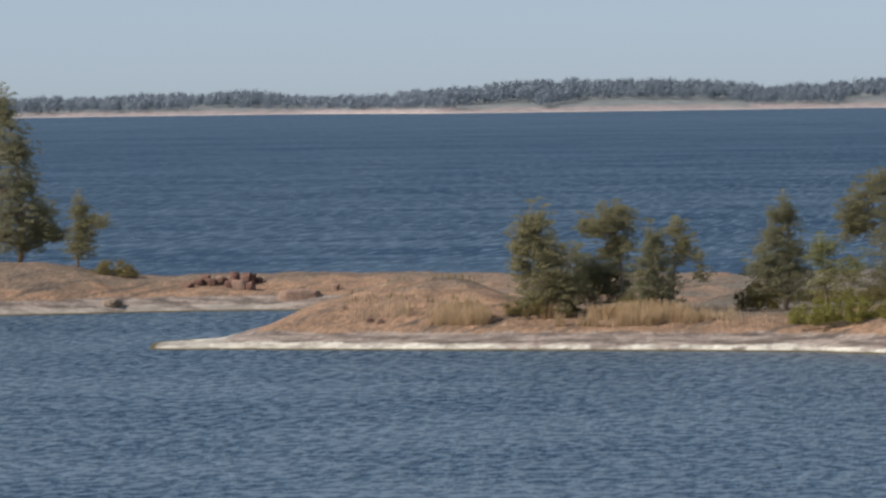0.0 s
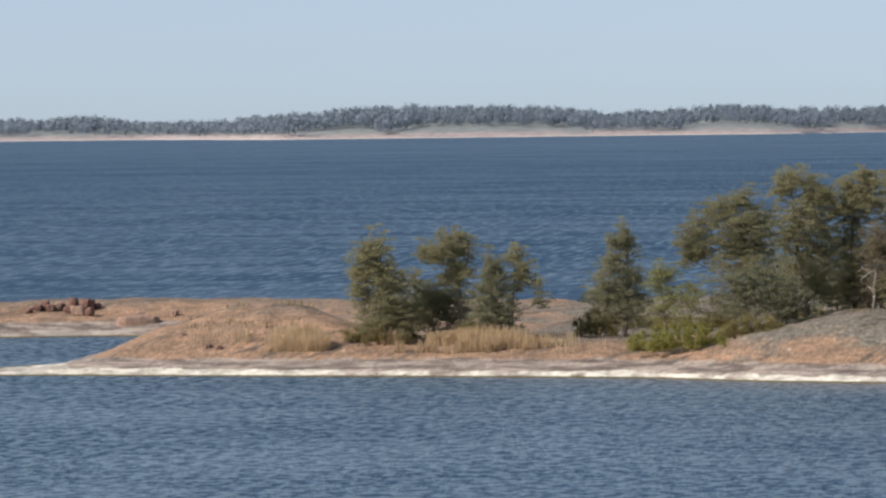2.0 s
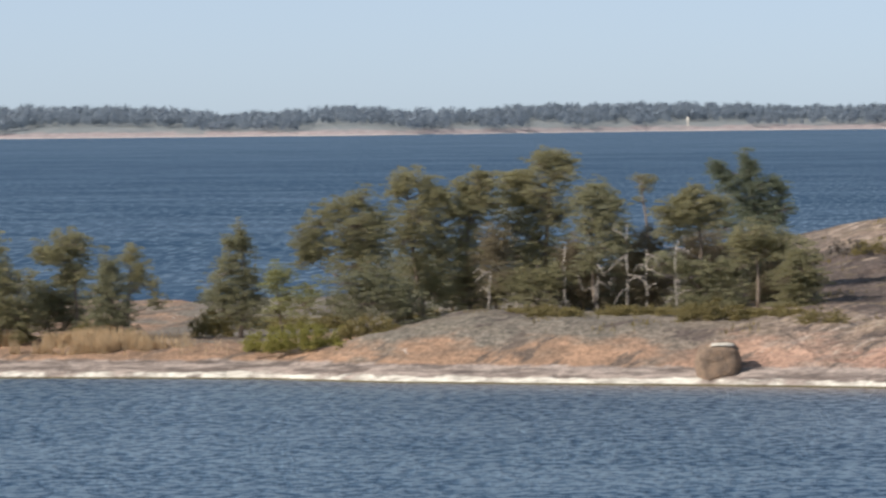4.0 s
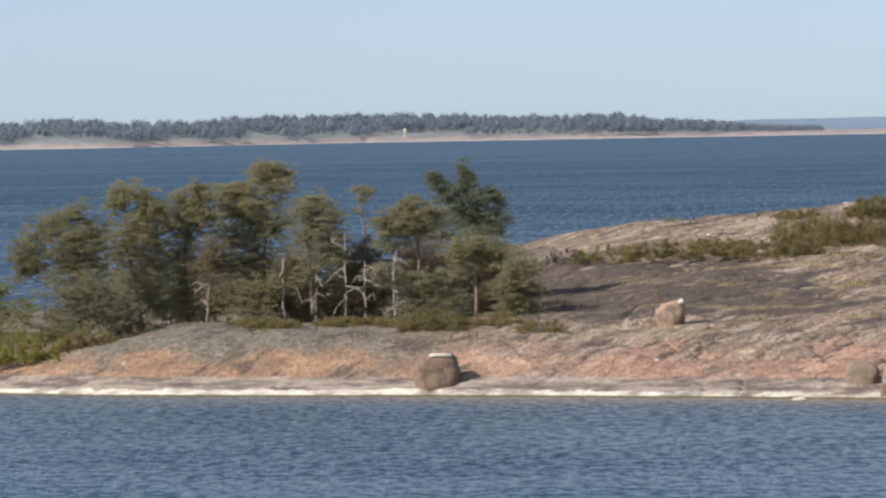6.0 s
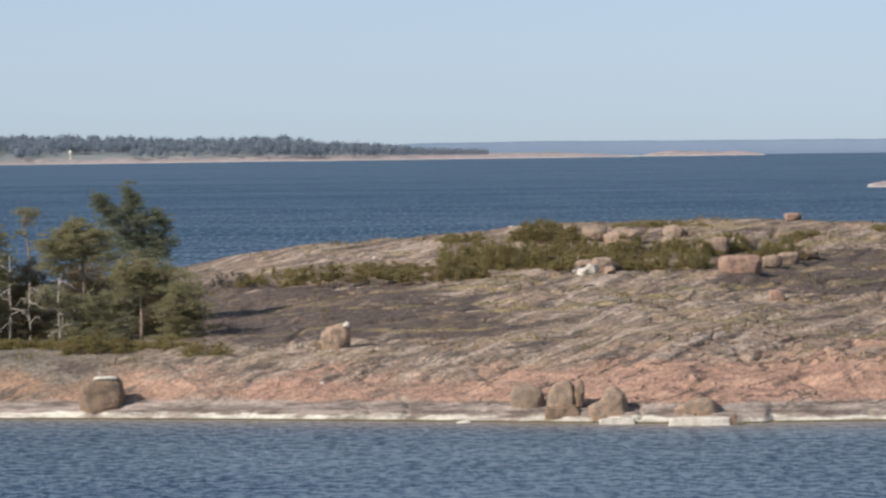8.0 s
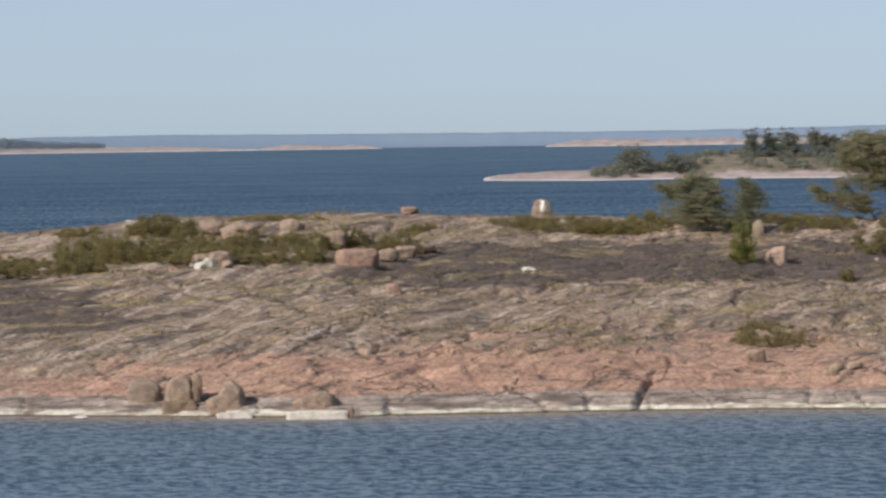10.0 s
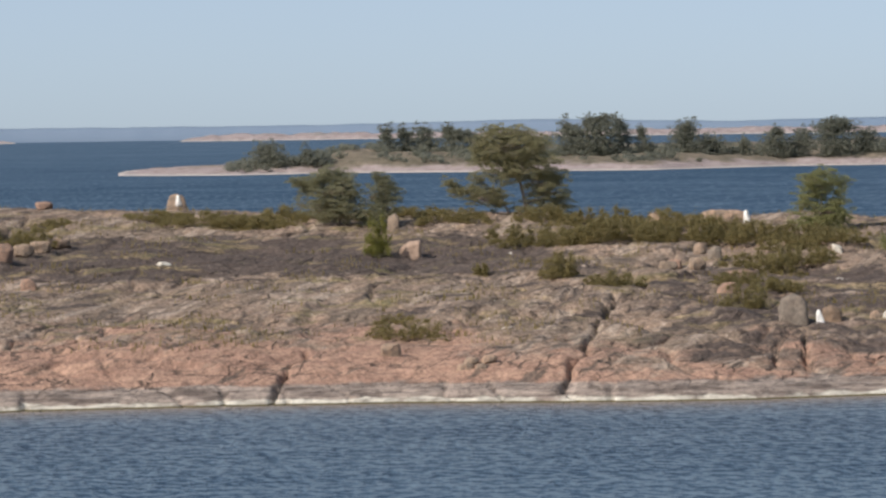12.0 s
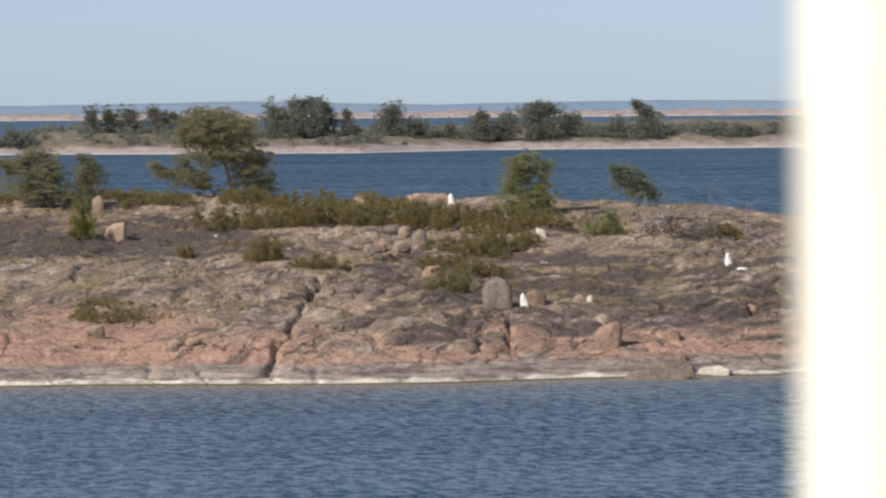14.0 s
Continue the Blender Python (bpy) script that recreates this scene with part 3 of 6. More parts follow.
def far_island():
    """The long wooded island across the sound."""
    top = curve(-26, 12, -18, 17.5, -15.6, 20, -14.7, 22, -13.7, 16, -12.4, 20.5, -10.6, 28.6, -9.2, 23, -8.7, 19.5, -7.4, 26, -6.5, 19.5,
                -5, 26, -3, 24.5, -1, 20.5, 0, 13.5, 1, 7, 1.8, 4.5, 3.0, -2, 4, -3)
    shore = curve(-26, 4650, -17, 4600, -14, 4450, -12.5, 4000, -7, 3950, -4, 4250, 4, 4500)
    az = np.arange(-26, 4, 0.03)
    q = np.r_[np.linspace(-15, 60, 16), np.linspace(70, 330, 14)]
    a = np.tile(az, (len(q), 1))
    qq = np.tile(q[:, None], (1, len(az)))
    d = shore(a) + qq
    x, y = d * np.sin(np.radians(a)), d * np.cos(np.radians(a))
    rough = fbm(x / 60, y / 60, 4, 5)
    crest = np.maximum(top(a) - 9.0, np.minimum(top(a), 4.0))
    rise = np.clip(qq / 260, 0, 1) ** 0.8
    z = np.where(qq < 0, qq * 0.12, np.minimum(qq * 0.1, 2.2) * np.clip((top(a) + 1) / 3, -1, 1) + np.maximum(crest - 2.2, 0) * rise) + rough * np.clip(qq / 50, 0, 1) * 1.6
    tagged(new("ground_far_island", grid_mesh("far_island", x, y, z, HAZED_FAR_ROCK)), "long low wooded island with a bare pink shore", "island", kind="structure")
    # the wood
    rng = np.random.default_rng(11)
    cards = []
    for _ in range(6400):
        b = rng.uniform(-19.5, 1.3)
        if top(b) < 6.5:
            continue
        clump = fbm(np.array(b * 1.7), np.array(0.3), 3, 77)
        qd = rng.uniform(0.04, 1.0) * 270
        if qd < 80 and (fbm(np.array(b * 2.3), np.array(qd / 60), 3, 78) < -0.05):
            continue
        dist = shore(b) + qd
        px, py = dist * math.sin(radians(b)), dist * math.cos(radians(b))
        g = max(top(b) - 9.0, min(top(b), 4.0))
        gz = 2.0 + max(g - 2.2, 0) * (qd / 260) ** 0.8
        h = rng.uniform(7.4, 11.6) * (1 + 0.3 * clump) * min(1.0, top(b) / 14)
        cards.append((px, py, gz, h, h * rng.uniform(0.5, 0.95)))
    far_wood("far_wood", cards, rng, 80, 1.7, HAZED_LEAF, "pine wood along the far island, hazed to blue-grey")


def far_wood(name, cards, rng, per, size, material, label):
    """Crowns of many small leaf sprays for a list of (x, y, z, height, width)."""
    cs = np.repeat(np.array(cards), per, axis=0)
    n = len(cs)
    way = rng.normal(size=(n, 3))
    way /= np.linalg.norm(way, axis=1)[:, None]
    r = rng.uniform(0.35, 1.0, n)[:, None]
    mid = cs[:, :3] + np.stack([0 * cs[:, 3], 0 * cs[:, 3], cs[:, 3] * 0.56], 1)
    pos = mid + way * r * np.stack([cs[:, 4] / 2, cs[:, 4] / 2, cs[:, 3] * 0.46], 1)
    verts, faces = leaf_quads(pos, rng, size * cs[:, 3] / 10.0, 0.6, way * 2.5)
    tagged(new(name, mesh_of(name, verts, faces, material)), label, "wood", kind="stuff")


def leaf_quads(pos, rng, size, slim, out=None):
    """A small four-sided spray at each position; sprays turn their faces outwards and up, more or less."""
    n = len(pos)
    face = rng.normal(size=(n, 3)) * 0.75
    face[:, 2] += 0.45
    if out is not None:
        face += out
    face /= np.linalg.norm(face, axis=1)[:, None]
    u = np.cross(face, rng.normal(size=(n, 3)))
    u /= np.linalg.norm(u, axis=1)[:, None]
    v = np.cross(face, u)
    s = (np.broadcast_to(size, (n,)) * rng.uniform(0.6, 1.3, n))[:, None]
    verts = np.stack([pos - u * s * 0.5, pos + v * s * slim * 0.5, pos + u * s * 0.5, pos - v * s * slim * 0.5], 1).reshape(-1, 3)
    return verts, np.arange(4 * n).reshape(n, 4)


def distant_hills():
    """Ridges on the horizon, blue from haze put into their colour."""
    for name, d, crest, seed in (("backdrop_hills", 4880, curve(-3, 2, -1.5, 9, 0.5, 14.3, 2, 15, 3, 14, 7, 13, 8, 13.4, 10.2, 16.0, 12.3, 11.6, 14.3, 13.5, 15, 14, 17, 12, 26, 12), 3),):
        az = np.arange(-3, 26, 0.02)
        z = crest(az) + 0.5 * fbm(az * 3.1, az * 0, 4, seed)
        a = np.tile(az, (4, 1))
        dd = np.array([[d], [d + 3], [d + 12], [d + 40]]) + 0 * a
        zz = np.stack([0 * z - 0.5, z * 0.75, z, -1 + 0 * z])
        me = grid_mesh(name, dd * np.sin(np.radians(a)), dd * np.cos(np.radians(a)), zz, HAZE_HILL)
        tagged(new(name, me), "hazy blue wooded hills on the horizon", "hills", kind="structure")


def low_skerries():
    for name, b0, b1, d, h, lab in (("ground_low_skerry", 2.9, 4.3, 4560, 4.6, "low bare pink skerry far out"),
                                    ("ground_long_skerry", 6.15, 17.5, 4500, 7.0, "long bare pink skerry far out")):
        az = np.arange(b0, b1, 0.015)
        z = h * np.clip((az - b0) * 3, 0, 1) ** 0.6 * np.clip((b1 - az) * 3, 0, 1) ** 0.6 * (0.8 + 0.3 * fbm(az * 5, az * 0 + d, 4, 9))
        a = np.tile(az, (5, 1))
        dd = d + np.array([[-6], [0], [14], [60], [90]]) + 0 * a
        zz = np.stack([0 * z - 0.6, z * 0.35, z * 0.8, z, 0 * z - 1])
        me = grid_mesh(name, dd * np.sin(np.radians(a)), dd * np.cos(np.radians(a)), zz, SKERRY_ROCK)
        tagged(new(name, me), lab, "skerry", kind="structure")


ISLET_SHORE = curve(5.2, 1300, 6.7, 1265, 8, 1285, 10, 1262, 11.5, 1258, 13, 1315, 16, 1325, 26, 1350)
ISLET_TOP = curve(5.2, -1.2, 5.45, 0.1, 5.6, 0.4, 6.4, 1.4, 7.2, 1.9, 7.6, 3.0, 8.0, 5.4, 8.6, 4.9, 9.5, 3.9, 9.9, 3.8, 11.1, 3.4, 13, 3.3, 14.3, 4.4, 15.6, 4.9, 18, 4.5, 26, 3)


ISLET_BACK = curve(5.2, 0, 8.6, 0.2, 9.5, 1.4, 10.8, 2.9, 12.3, 3.0, 13, 2.8, 14, 2.8, 16, 2.6, 20, 2.6, 26, 1)


def islet_height(b, d):
    q = d - ISLET_SHORE(b)
    t = ISLET_TOP(b)
    x, y = d * np.sin(np.radians(b)), d * np.cos(np.radians(b))
    z = np.where(q < 0, q * 0.15, t * (1 - np.exp(-q / 14.0)) - 0.002 * np.maximum(q - 70, 0) ** 1.5 * 0.3)
    back = ISLET_BACK(b) * np.clip((q - 45) / 50, 0, 1) ** 1.3 * np.clip((190 - q) / 60, 0, 1)
    z = np.maximum(z, np.where((q > 45) & (ISLET_BACK(b) > 0.15), t * 0.8 + back, z))
    return z + np.clip(q / 5, 0, 1) * np.clip(t, 0, 1) * 1.3 * fbm(x / 14, y / 8, 4, 61)


def islet():
    x, y = polar(np.arange(5.0, 26, 0.025), np.r_[np.arange(1240, 1345, 0.8), np.arange(1345, 1540, 3)])
    z = islet_height(np.degrees(np.arctan2(x, y)), np.hypot(x, y))
    tagged(new("ground_islet", grid_mesh("islet", x, y, z, ISLET_ROCK)), "low pink granite islet with scattered pines", "islet", kind="structure")
    rng = np.random.default_rng(21)
    low = []
    while len(low) < 900:
        b = rng.uniform(6.6, 17.5)
        d = float(ISLET_SHORE(b)) + rng.uniform(9, 75)
        if fbm(np.array(b * 2.2), np.array(d / 25), 3, 63) > -0.12:
            h = rng.uniform(0.8, 2.6)
            low.append((d * math.sin(radians(b)), d * math.cos(radians(b)), float(islet_height(np.array(b), np.array(d))) - 0.2, h, h * rng.uniform(1.2, 2.6)))
    far_wood("islet_scrub", low, rng, 60, 3.4, ISLET_LEAF, "low scrub and heath among the rocks of the islet")


sea()
island()
islet()
far_island()
distant_hills()
low_skerries()

# ---- things ----
def part(name, me, parent, label=""):
    ob = new(name, me)
    ob.parent = parent
    return tagged(ob, label)


def thing(name, x, y, z, label, category, group="", turn=0.0):
    ob = new(name)
    ob.empty_display_size = 0.2
    ob.matrix_basis = pose(x, y, z, 0, 0, turn)
    return tagged(ob, label, category, group)


def tube(verts, faces, path, radii, sides=6):
    """Adds a tapered tube along path to verts and faces."""
    start = len(verts)
    for k, (p, r) in enumerate(zip(path, radii)):
        p = Vector(p)
        q = Vector(path[min(k + 1, len(path) - 1)]) - Vector(path[max(k - 1, 0)])
        turn = q.to_track_quat("Z", "X")
        for s in range(sides):
            a = 2 * math.pi * s / sides
            verts.append(tuple(p + turn @ Vector((math.cos(a) * r, math.sin(a) * r, 0))))
    for k in range(len(path) - 1):
        for s in range(sides):
            a, b = start + k * sides + s, start + k * sides + (s + 1) % sides
            faces.append((a, b, b + sides, a + sides))
    faces.append(tuple(start + (len(path) - 1) * sides + s for s in range(sides)))
    faces.append(tuple(start + s for s in reversed(range(sides))))


def spread(rng, blobs, n):
    """Positions for n leaves on and in the ellipsoids blobs: (centre, radii)."""
    c, r = np.array([b[0] for b in blobs]), np.array([b[1] for b in blobs])
    w = (r[:, 0] * r[:, 1] + r[:, 0] * r[:, 2]) ** 0.9
    k = rng.choice(len(blobs), n, p=w / w.sum())
    way = rng.normal(size=(n, 3))
    way /= np.linalg.norm(way, axis=1)[:, None]
    return c[k] + way * r[k] * np.minimum(np.abs(rng.normal(0, 0.66, n)), 1.3)[:, None], way


def needle_quads(pos, out, rng, size, slim):
    """A slim spray at each position, which points outwards and up."""
    n = len(pos)
    u = out * 0.7 + rng.normal(size=(n, 3)) * 0.65
    u[:, 2] += 0.35
    u /= np.linalg.norm(u, axis=1)[:, None]
    v = np.cross(u, rng.normal(size=(n, 3)))
    v /= np.linalg.norm(v, axis=1)[:, None]
    s = (size * rng.uniform(0.6, 1.35, n))[:, None]
    verts = np.stack([pos - u * s * 0.5, pos + v * s * slim * 0.5, pos + u * s * 0.5, pos - v * s * slim * 0.5], 1).reshape(-1, 3)
    return verts, np.arange(4 * n).reshape(n, 4)


def lobed_pine(x, y, leaf, label, lobes, dense=1.0, pad=0.30, size=0.135, slim=0.27, ground=None, name="pine_tree", group="pines on the island"):
    """A wind-shaped pine: a trunk, limbs to each bough (dx, height, half width, half height), twigs, and needle sprays in many small flat pads."""
    global seed
    seed += 1
    rng = np.random.default_rng(seed)
    z = float(land(x, y)) if ground is None else ground
    top = thing(name, x, y, z - 0.12, label, "tree", group)
    far = ground is not None
    crest = max(lobes, key=lambda q: q[1])
    high = crest[1] + crest[3] * 0.6
    wob = rng.uniform(-0.05, 0.05, 2) * high

    def spine(h):
        u = min(max(h / high, 0.0), 1.0)
        return Vector((crest[0] * u ** 1.4 + wob[0] * math.sin(3.1 * u), wob[1] * math.sin(3.1 * u), h))
    verts, faces, pads = [], [], []
    r0 = 0.016 * high + 0.035
    hs = np.linspace(0, high, 9)
    tube(verts, faces, [spine(h) for h in hs], [r0 * (1 - 0.86 * h / high) for h in hs], 7)
    for dx, h, rx, rz in lobes:
        mid = Vector((dx, rng.uniform(-0.5, 0.35) * rx, h))
        root = spine(max(h - 0.35 * abs(dx - spine(h).x) - rz * 0.5, 0.1))
        rr = r0 * 0.34 * (1 - 0.5 * h / high) + 0.012
        bow = root.lerp(mid, 0.5) + Vector((0, 0, -0.05 * (mid - root).length))
        tube(verts, faces, [root, bow, mid], [rr, rr * 0.75, rr * 0.45], 5)
        rx, rz = rx * 1.16 + 0.04, rz * 1.85 + 0.06
        n = int(4 + 2.6 * rx * (rx + rz) / pad ** 2)
        way = rng.normal(size=(n, 3))
        way /= np.linalg.norm(way, axis=1)[:, None]
        r = rng.uniform(0.0, 1.0, n) ** 0.45
        at = np.array(mid) + way * r[:, None] * np.array((rx, rx * 0.9, rz))
        at[:, 2] += 0.12 * rz * np.cos(at[:, 0] * 3.0)
        own = pad * rng.uniform(0.55, 1.15, n)
        for k in range(n):
            pads.append((*at[k], own[k], *way[k]))
            if k % 3 == 0 and not far:
                tube(verts, faces, [mid, mid.lerp(Vector(at[k]), 0.5) + Vector((0, 0, -0.05)), Vector(at[k])], [0.016, 0.012, 0.006], 4)
    # looser foliage between neighbouring boughs
    for _ in range(int(len(pads) * 0.8)):
        one = lobes[rng.integers(len(lobes))]
        two = min((q for q in lobes if q is not one), key=lambda q: abs(q[0] - one[0]) + 1.5 * abs(q[1] - one[1]) + rng.uniform(0, 1.5) * one[2])
        u = rng.uniform(0, 1)
        at = [one[k] * (1 - u) + two[k] * u for k in (0, 1)]
        wide = one[2] * (1 - u) + two[2] * u
        off = np.clip(rng.normal(size=3), -1.3, 1.3)
        pads.append((at[0] + off[0] * 0.35 * wide, off[1] * 0.4 * wide, min(at[1] + off[2] * 0.32 * wide, high), pad * rng.uniform(0.5, 1.0), *rng.normal(0, 0.6, 3)))
    part("trunk", mesh_of("trunk", verts, faces, BARK, True), top)
    pads = np.array(pads)
    per = np.maximum((dense * 1.0 * pads[:, 3] ** 2 / (size * size * slim * 0.5)).astype(int), 4)
    k = np.repeat(np.arange(len(pads)), per)
    n = len(k)
    way = rng.normal(size=(n, 3))
    way /= np.linalg.norm(way, axis=1)[:, None]
    way[:, 2] = np.abs(way[:, 2]) * 1.1 - 0.25
    pos = pads[k, :3] + way * pads[k, 3:4] * np.array((1.05, 1.05, 0.5)) * (rng.uniform(0, 1, n) ** 0.5)[:, None]
    pos[:, 2] = np.maximum(pos[:, 2], 0.1)
    v, f = needle_quads(pos, way * 0.8 + pads[k, 4:7] * 0.5, rng, size, slim)
    part("crown", mesh_of("crown", v, f, leaf), top)
    return top


def bush(x, y, high, wide, seed=1, leaf=None, label="", name="juniper_bush", ground=None, dense=1.0, group="low bushes on the rock", size=0.11, deep=0.85):
    """A spreading bush: short stems and a ragged mound of sprays."""
    rng = np.random.default_rng(seed)
    z = float(land(x, y)) if ground is None else ground
    top = thing(name, x, y, z - 0.08, label, "bush", group)
    verts, faces, blobs = [], [], []
    n = int(12 + wide * 9.0)
    slope = (float(land(x, y + 1)) - float(land(x, y))) if ground is None else 0.0
    for k in range(n):
        u, w = rng.uniform(-1, 1, 2)
        px, py = u * wide * 0.46, w * wide * deep * 0.42
        tall = high * rng.uniform(0.35, 1.05) * (1 - 0.45 * u * u)
        pad = min(wide * 0.13, 0.30) * rng.uniform(0.7, 1.15)
        for s in (0.35, 0.78):
            blobs.append(((px + rng.normal(0, 0.08), py, slope * py + tall * s), (pad * (1.2 - 0.4 * s), pad, tall * 0.24)))
    tube(verts, faces, [(0, 0, -0.05), (0.05, 0, high * 0.3), (-0.04, 0, high * 0.7)], [0.06, 0.045, 0.015], 6)
    part("stem", mesh_of("stem", verts, faces, BARK, True), top)
    pos, way = spread(rng, blobs, int(dense * (1500 + 2100 * wide * min(high, 1.6))))
    v, f = leaf_quads(pos, rng, size, 0.4, way * 0.7)
    part("foliage", mesh_of("foliage", v, f, leaf or JUNIPER), top)
    return top


def boulder(x, y, high, wide, seed=1, box=0.5, material=None, label="weathered tan granite boulder on bare rock", name="boulder", deep=0.8, lean=0.0, sink=0.2, turn=None, base=None, taper=0.0):
    """An ice-carried block: rounded corners, flat breaks, sunk a little into its bed."""
    rng = np.random.default_rng(seed)
    bm = bmesh.new()
    bmesh.ops.create_icosphere(bm, subdivisions=4, radius=1.0)
    off = rng.uniform(-50, 50, 3)
    planes = [(Vector(rng.normal(size=3)).normalized(), rng.uniform(0.74, 1.0) + 0.12 * (box >= 0.6)) for _ in range(9)]
    for v in bm.verts:
        p = v.co.copy()
        e = 2.0 + 9.0 * box ** 1.6
        k = (abs(p.x) ** e + abs(p.y) ** e + abs(p.z) ** e) ** (-1 / e)
        p *= k
        for nrm, h in planes:
            far = p.dot(nrm) - h
            if far > 0:
                p -= nrm * far * 0.85
        p *= 1 + 0.15 * noise.noise(p * 1.1 + Vector(off)) + 0.06 * noise.noise(p * 3 + Vector(off)) + 0.03 * noise.noise(p * 8 + Vector(off))
        p.x *= 1 - taper * (p.z * 0.5 + 0.5)
        p.y *= 1 - taper * (p.z * 0.5 + 0.5)
        p.x += lean * p.z
        v.co = (p.x * wide * 0.5, p.y * wide * 0.5 * deep, (p.z * 0.5 + 0.5) * high * (1 + sink) - high * sink)
    me = bpy.data.meshes.new(name)
    bm.to_mesh(me)
    bm.free()
    me.materials.append(material or BOULDER)
    me.polygons.foreach_set("use_smooth", [True] * len(me.polygons))
    ob = new(name, me)
    z = float(land(x, y)) if base is None else base
    ob.matrix_basis = pose(x, y, z, 0, 0, rng.uniform(-12, 12) if turn is None else turn)
    return tagged(ob, label, "boulder", "boulders on the island")


def block(x, y, outline, deep, material, label, name="boulder", mark=()):
    """A broken block of granite: its outline as (sideways, height), rounded off in depth, with worn faces; mark: the outline of a white patch."""
    global seed
    seed += 1
    rng = np.random.default_rng(seed)
    off = Vector(rng.uniform(-50, 50, 3))

    def ring_of(pts, bury):
        pts = np.array(pts, float)
        low = pts[:, 1].min() + 0.3 * (pts[:, 1].max() - pts[:, 1].min())
        pts[:, 1] = np.where(pts[:, 1] < low, pts[:, 1] - bury, pts[:, 1])
        nxt = np.roll(pts, -1, 0)
        # corners cut twice, which rounds them a little
        for cut in (0.05 if 'ledge' in label else 0.11, 0.25):
            pts = np.stack([pts * (1 - cut) + nxt * cut, pts * cut + nxt * (1 - cut)], 1).reshape(-1, 2)
            nxt = np.roll(pts, -1, 0)
        return np.stack([pts * (1 - u) + nxt * u for u in (0.0, 0.5)], 1).reshape(-1, 2)

    def solid(pts, bury, layers):
        ring = ring_of(pts, bury)
        hub = ring.mean(0)
        n = len(ring)
        verts, faces = [], []
        for depth, scale in layers:
            skew = rng.normal(0, 0.03, 2)
            verts += [(*(hub + (p - hub) * (scale + skew))[:1], depth, (hub + (p - hub) * (scale + skew))[1]) for p in ring]
        for k in range(len(layers) - 1):
            faces += [(k * n + i, k * n + (i + 1) % n, (k + 1) * n + (i + 1) % n, (k + 1) * n + i) for i in range(n)]
        for base, depth in ((0, layers[0][0]), ((len(layers) - 1) * n, layers[-1][0])):
            verts.append((hub[0], depth * 1.04, hub[1]))
            c = len(verts) - 1
            faces += [(c, base + (i + 1) % n, base + i) if base == 0 else (c, base + i, base + (i + 1) % n) for i in range(n)]
        worn = []
        hub3 = Vector((hub[0], 0, hub[1]))
        cuts = []
        for _ in range(0 if not bury or 'ledge' in label else 4 if 'ound' in label or 'dome' in label else 9):
            nrm = Vector((rng.normal(), -abs(rng.normal()) - 0.35, rng.normal() * 0.8 + 0.2)).normalized()
            cuts.append((nrm, max((Vector(v) - hub3).dot(nrm) for v in verts) * rng.uniform(0.80, 0.95)))
        for v in verts:
            v = Vector(v)
            for nrm, reach in cuts:
                over = (v - hub3).dot(nrm) - reach
                if over > 0:
                    v -= nrm * over * 0.92
            worn.append(tuple(v + Vector((1, 1, 1)) * 0.05 * deep * noise.noise(v * 1.7 + off) + noise.noise_vector(v * 5 + off) * 0.025))
        return worn, faces
    half = deep * 0.5
    shell = [(-half, 0.25), (-half, 0.5), (-half * 0.99, 0.72), (-half * 0.94, 0.88), (-half * 0.8, 0.98), (-half * 0.4, 1.0), (0, 1.0), (half * 0.6, 0.95), (half, 0.6)]
    if 'ledge' in label:
        shell = [(-half, 0.4), (-half, 0.8), (-half, 0.96), (-half * 0.9, 1.0), (0, 1.0), (half, 0.97)]
    verts, faces = solid(outline, 0.35, shell)
    me = mesh_of(name, verts, faces, material, True)
    bm = bmesh.new()
    bm.from_mesh(me)
    bmesh.ops.recalc_face_normals(bm, faces=bm.faces[:])
    bm.to_mesh(me)
    bm.free()
    ob = new(name, me)
    ob.matrix_basis = pose(x, y, float(land(x, y)), 0, 0, -math.degrees(math.atan2(x, y)))
    tagged(ob, label, name, "boulders on the island")
    if mark:
        verts, faces = solid(mark, 0.0, [(-half * 0.99, 0.9), (-half * 0.7, 1.0), (-half * 0.1, 1.0)])
        part("white_patch", mesh_of("white_patch", verts, faces, WHITE_STONE if "white" in label else PALE_STONE, True), ob, "chalk-white patch on the stone")
    return ob


def ferry():
    """The ship that carries the camera: a plain white side, its upper deck and one stanchion."""
    top = thing("ferry", 0, 0, 0, "white ferry with a plain upper deck", "ship")

    def box(name, x0, x1, y0, y1, z0, z1, material, label=""):
        bm = bmesh.new()
        bmesh.ops.create_cube(bm, size=1.0)
        for v in bm.verts:
            v.co = ((x0 + x1) / 2 + v.co.x * (x1 - x0), (y0 + y1) / 2 + v.co.y * (y1 - y0), (z0 + z1) / 2 + v.co.z * (z1 - z0))
        bmesh.ops.bevel(bm, geom=bm.edges[:], offset=0.03, segments=2, affect='EDGES')
        me = bpy.data.meshes.new(name)
        bm.to_mesh(me)
        bm.free()
        me.materials.append(material)
        return part(name, me, top, label)
    box("hull", -22, 22, -9, 2.3, -1.5, 10.2, WHITE)
    box("deck", -22, 22, -9, 2.32, 10.204, 10.3, DECK)
    verts, faces = [], []
    a = radians(POST_BEARING)
    px, py = 2.0 * math.sin(a), 2.0 * math.cos(a)
    tube(verts, faces, [(px, py, 10.28), (px, py, 11.2), (px, py, 12.8), (px, py, 14.2)], [0.034] * 4, 48)
    part("stanchion", mesh_of("stanchion", verts, faces, WHITE, True), top, "white painted round steel stanchion")


POST_BEARING = 17.42
ferry()

seed = 100
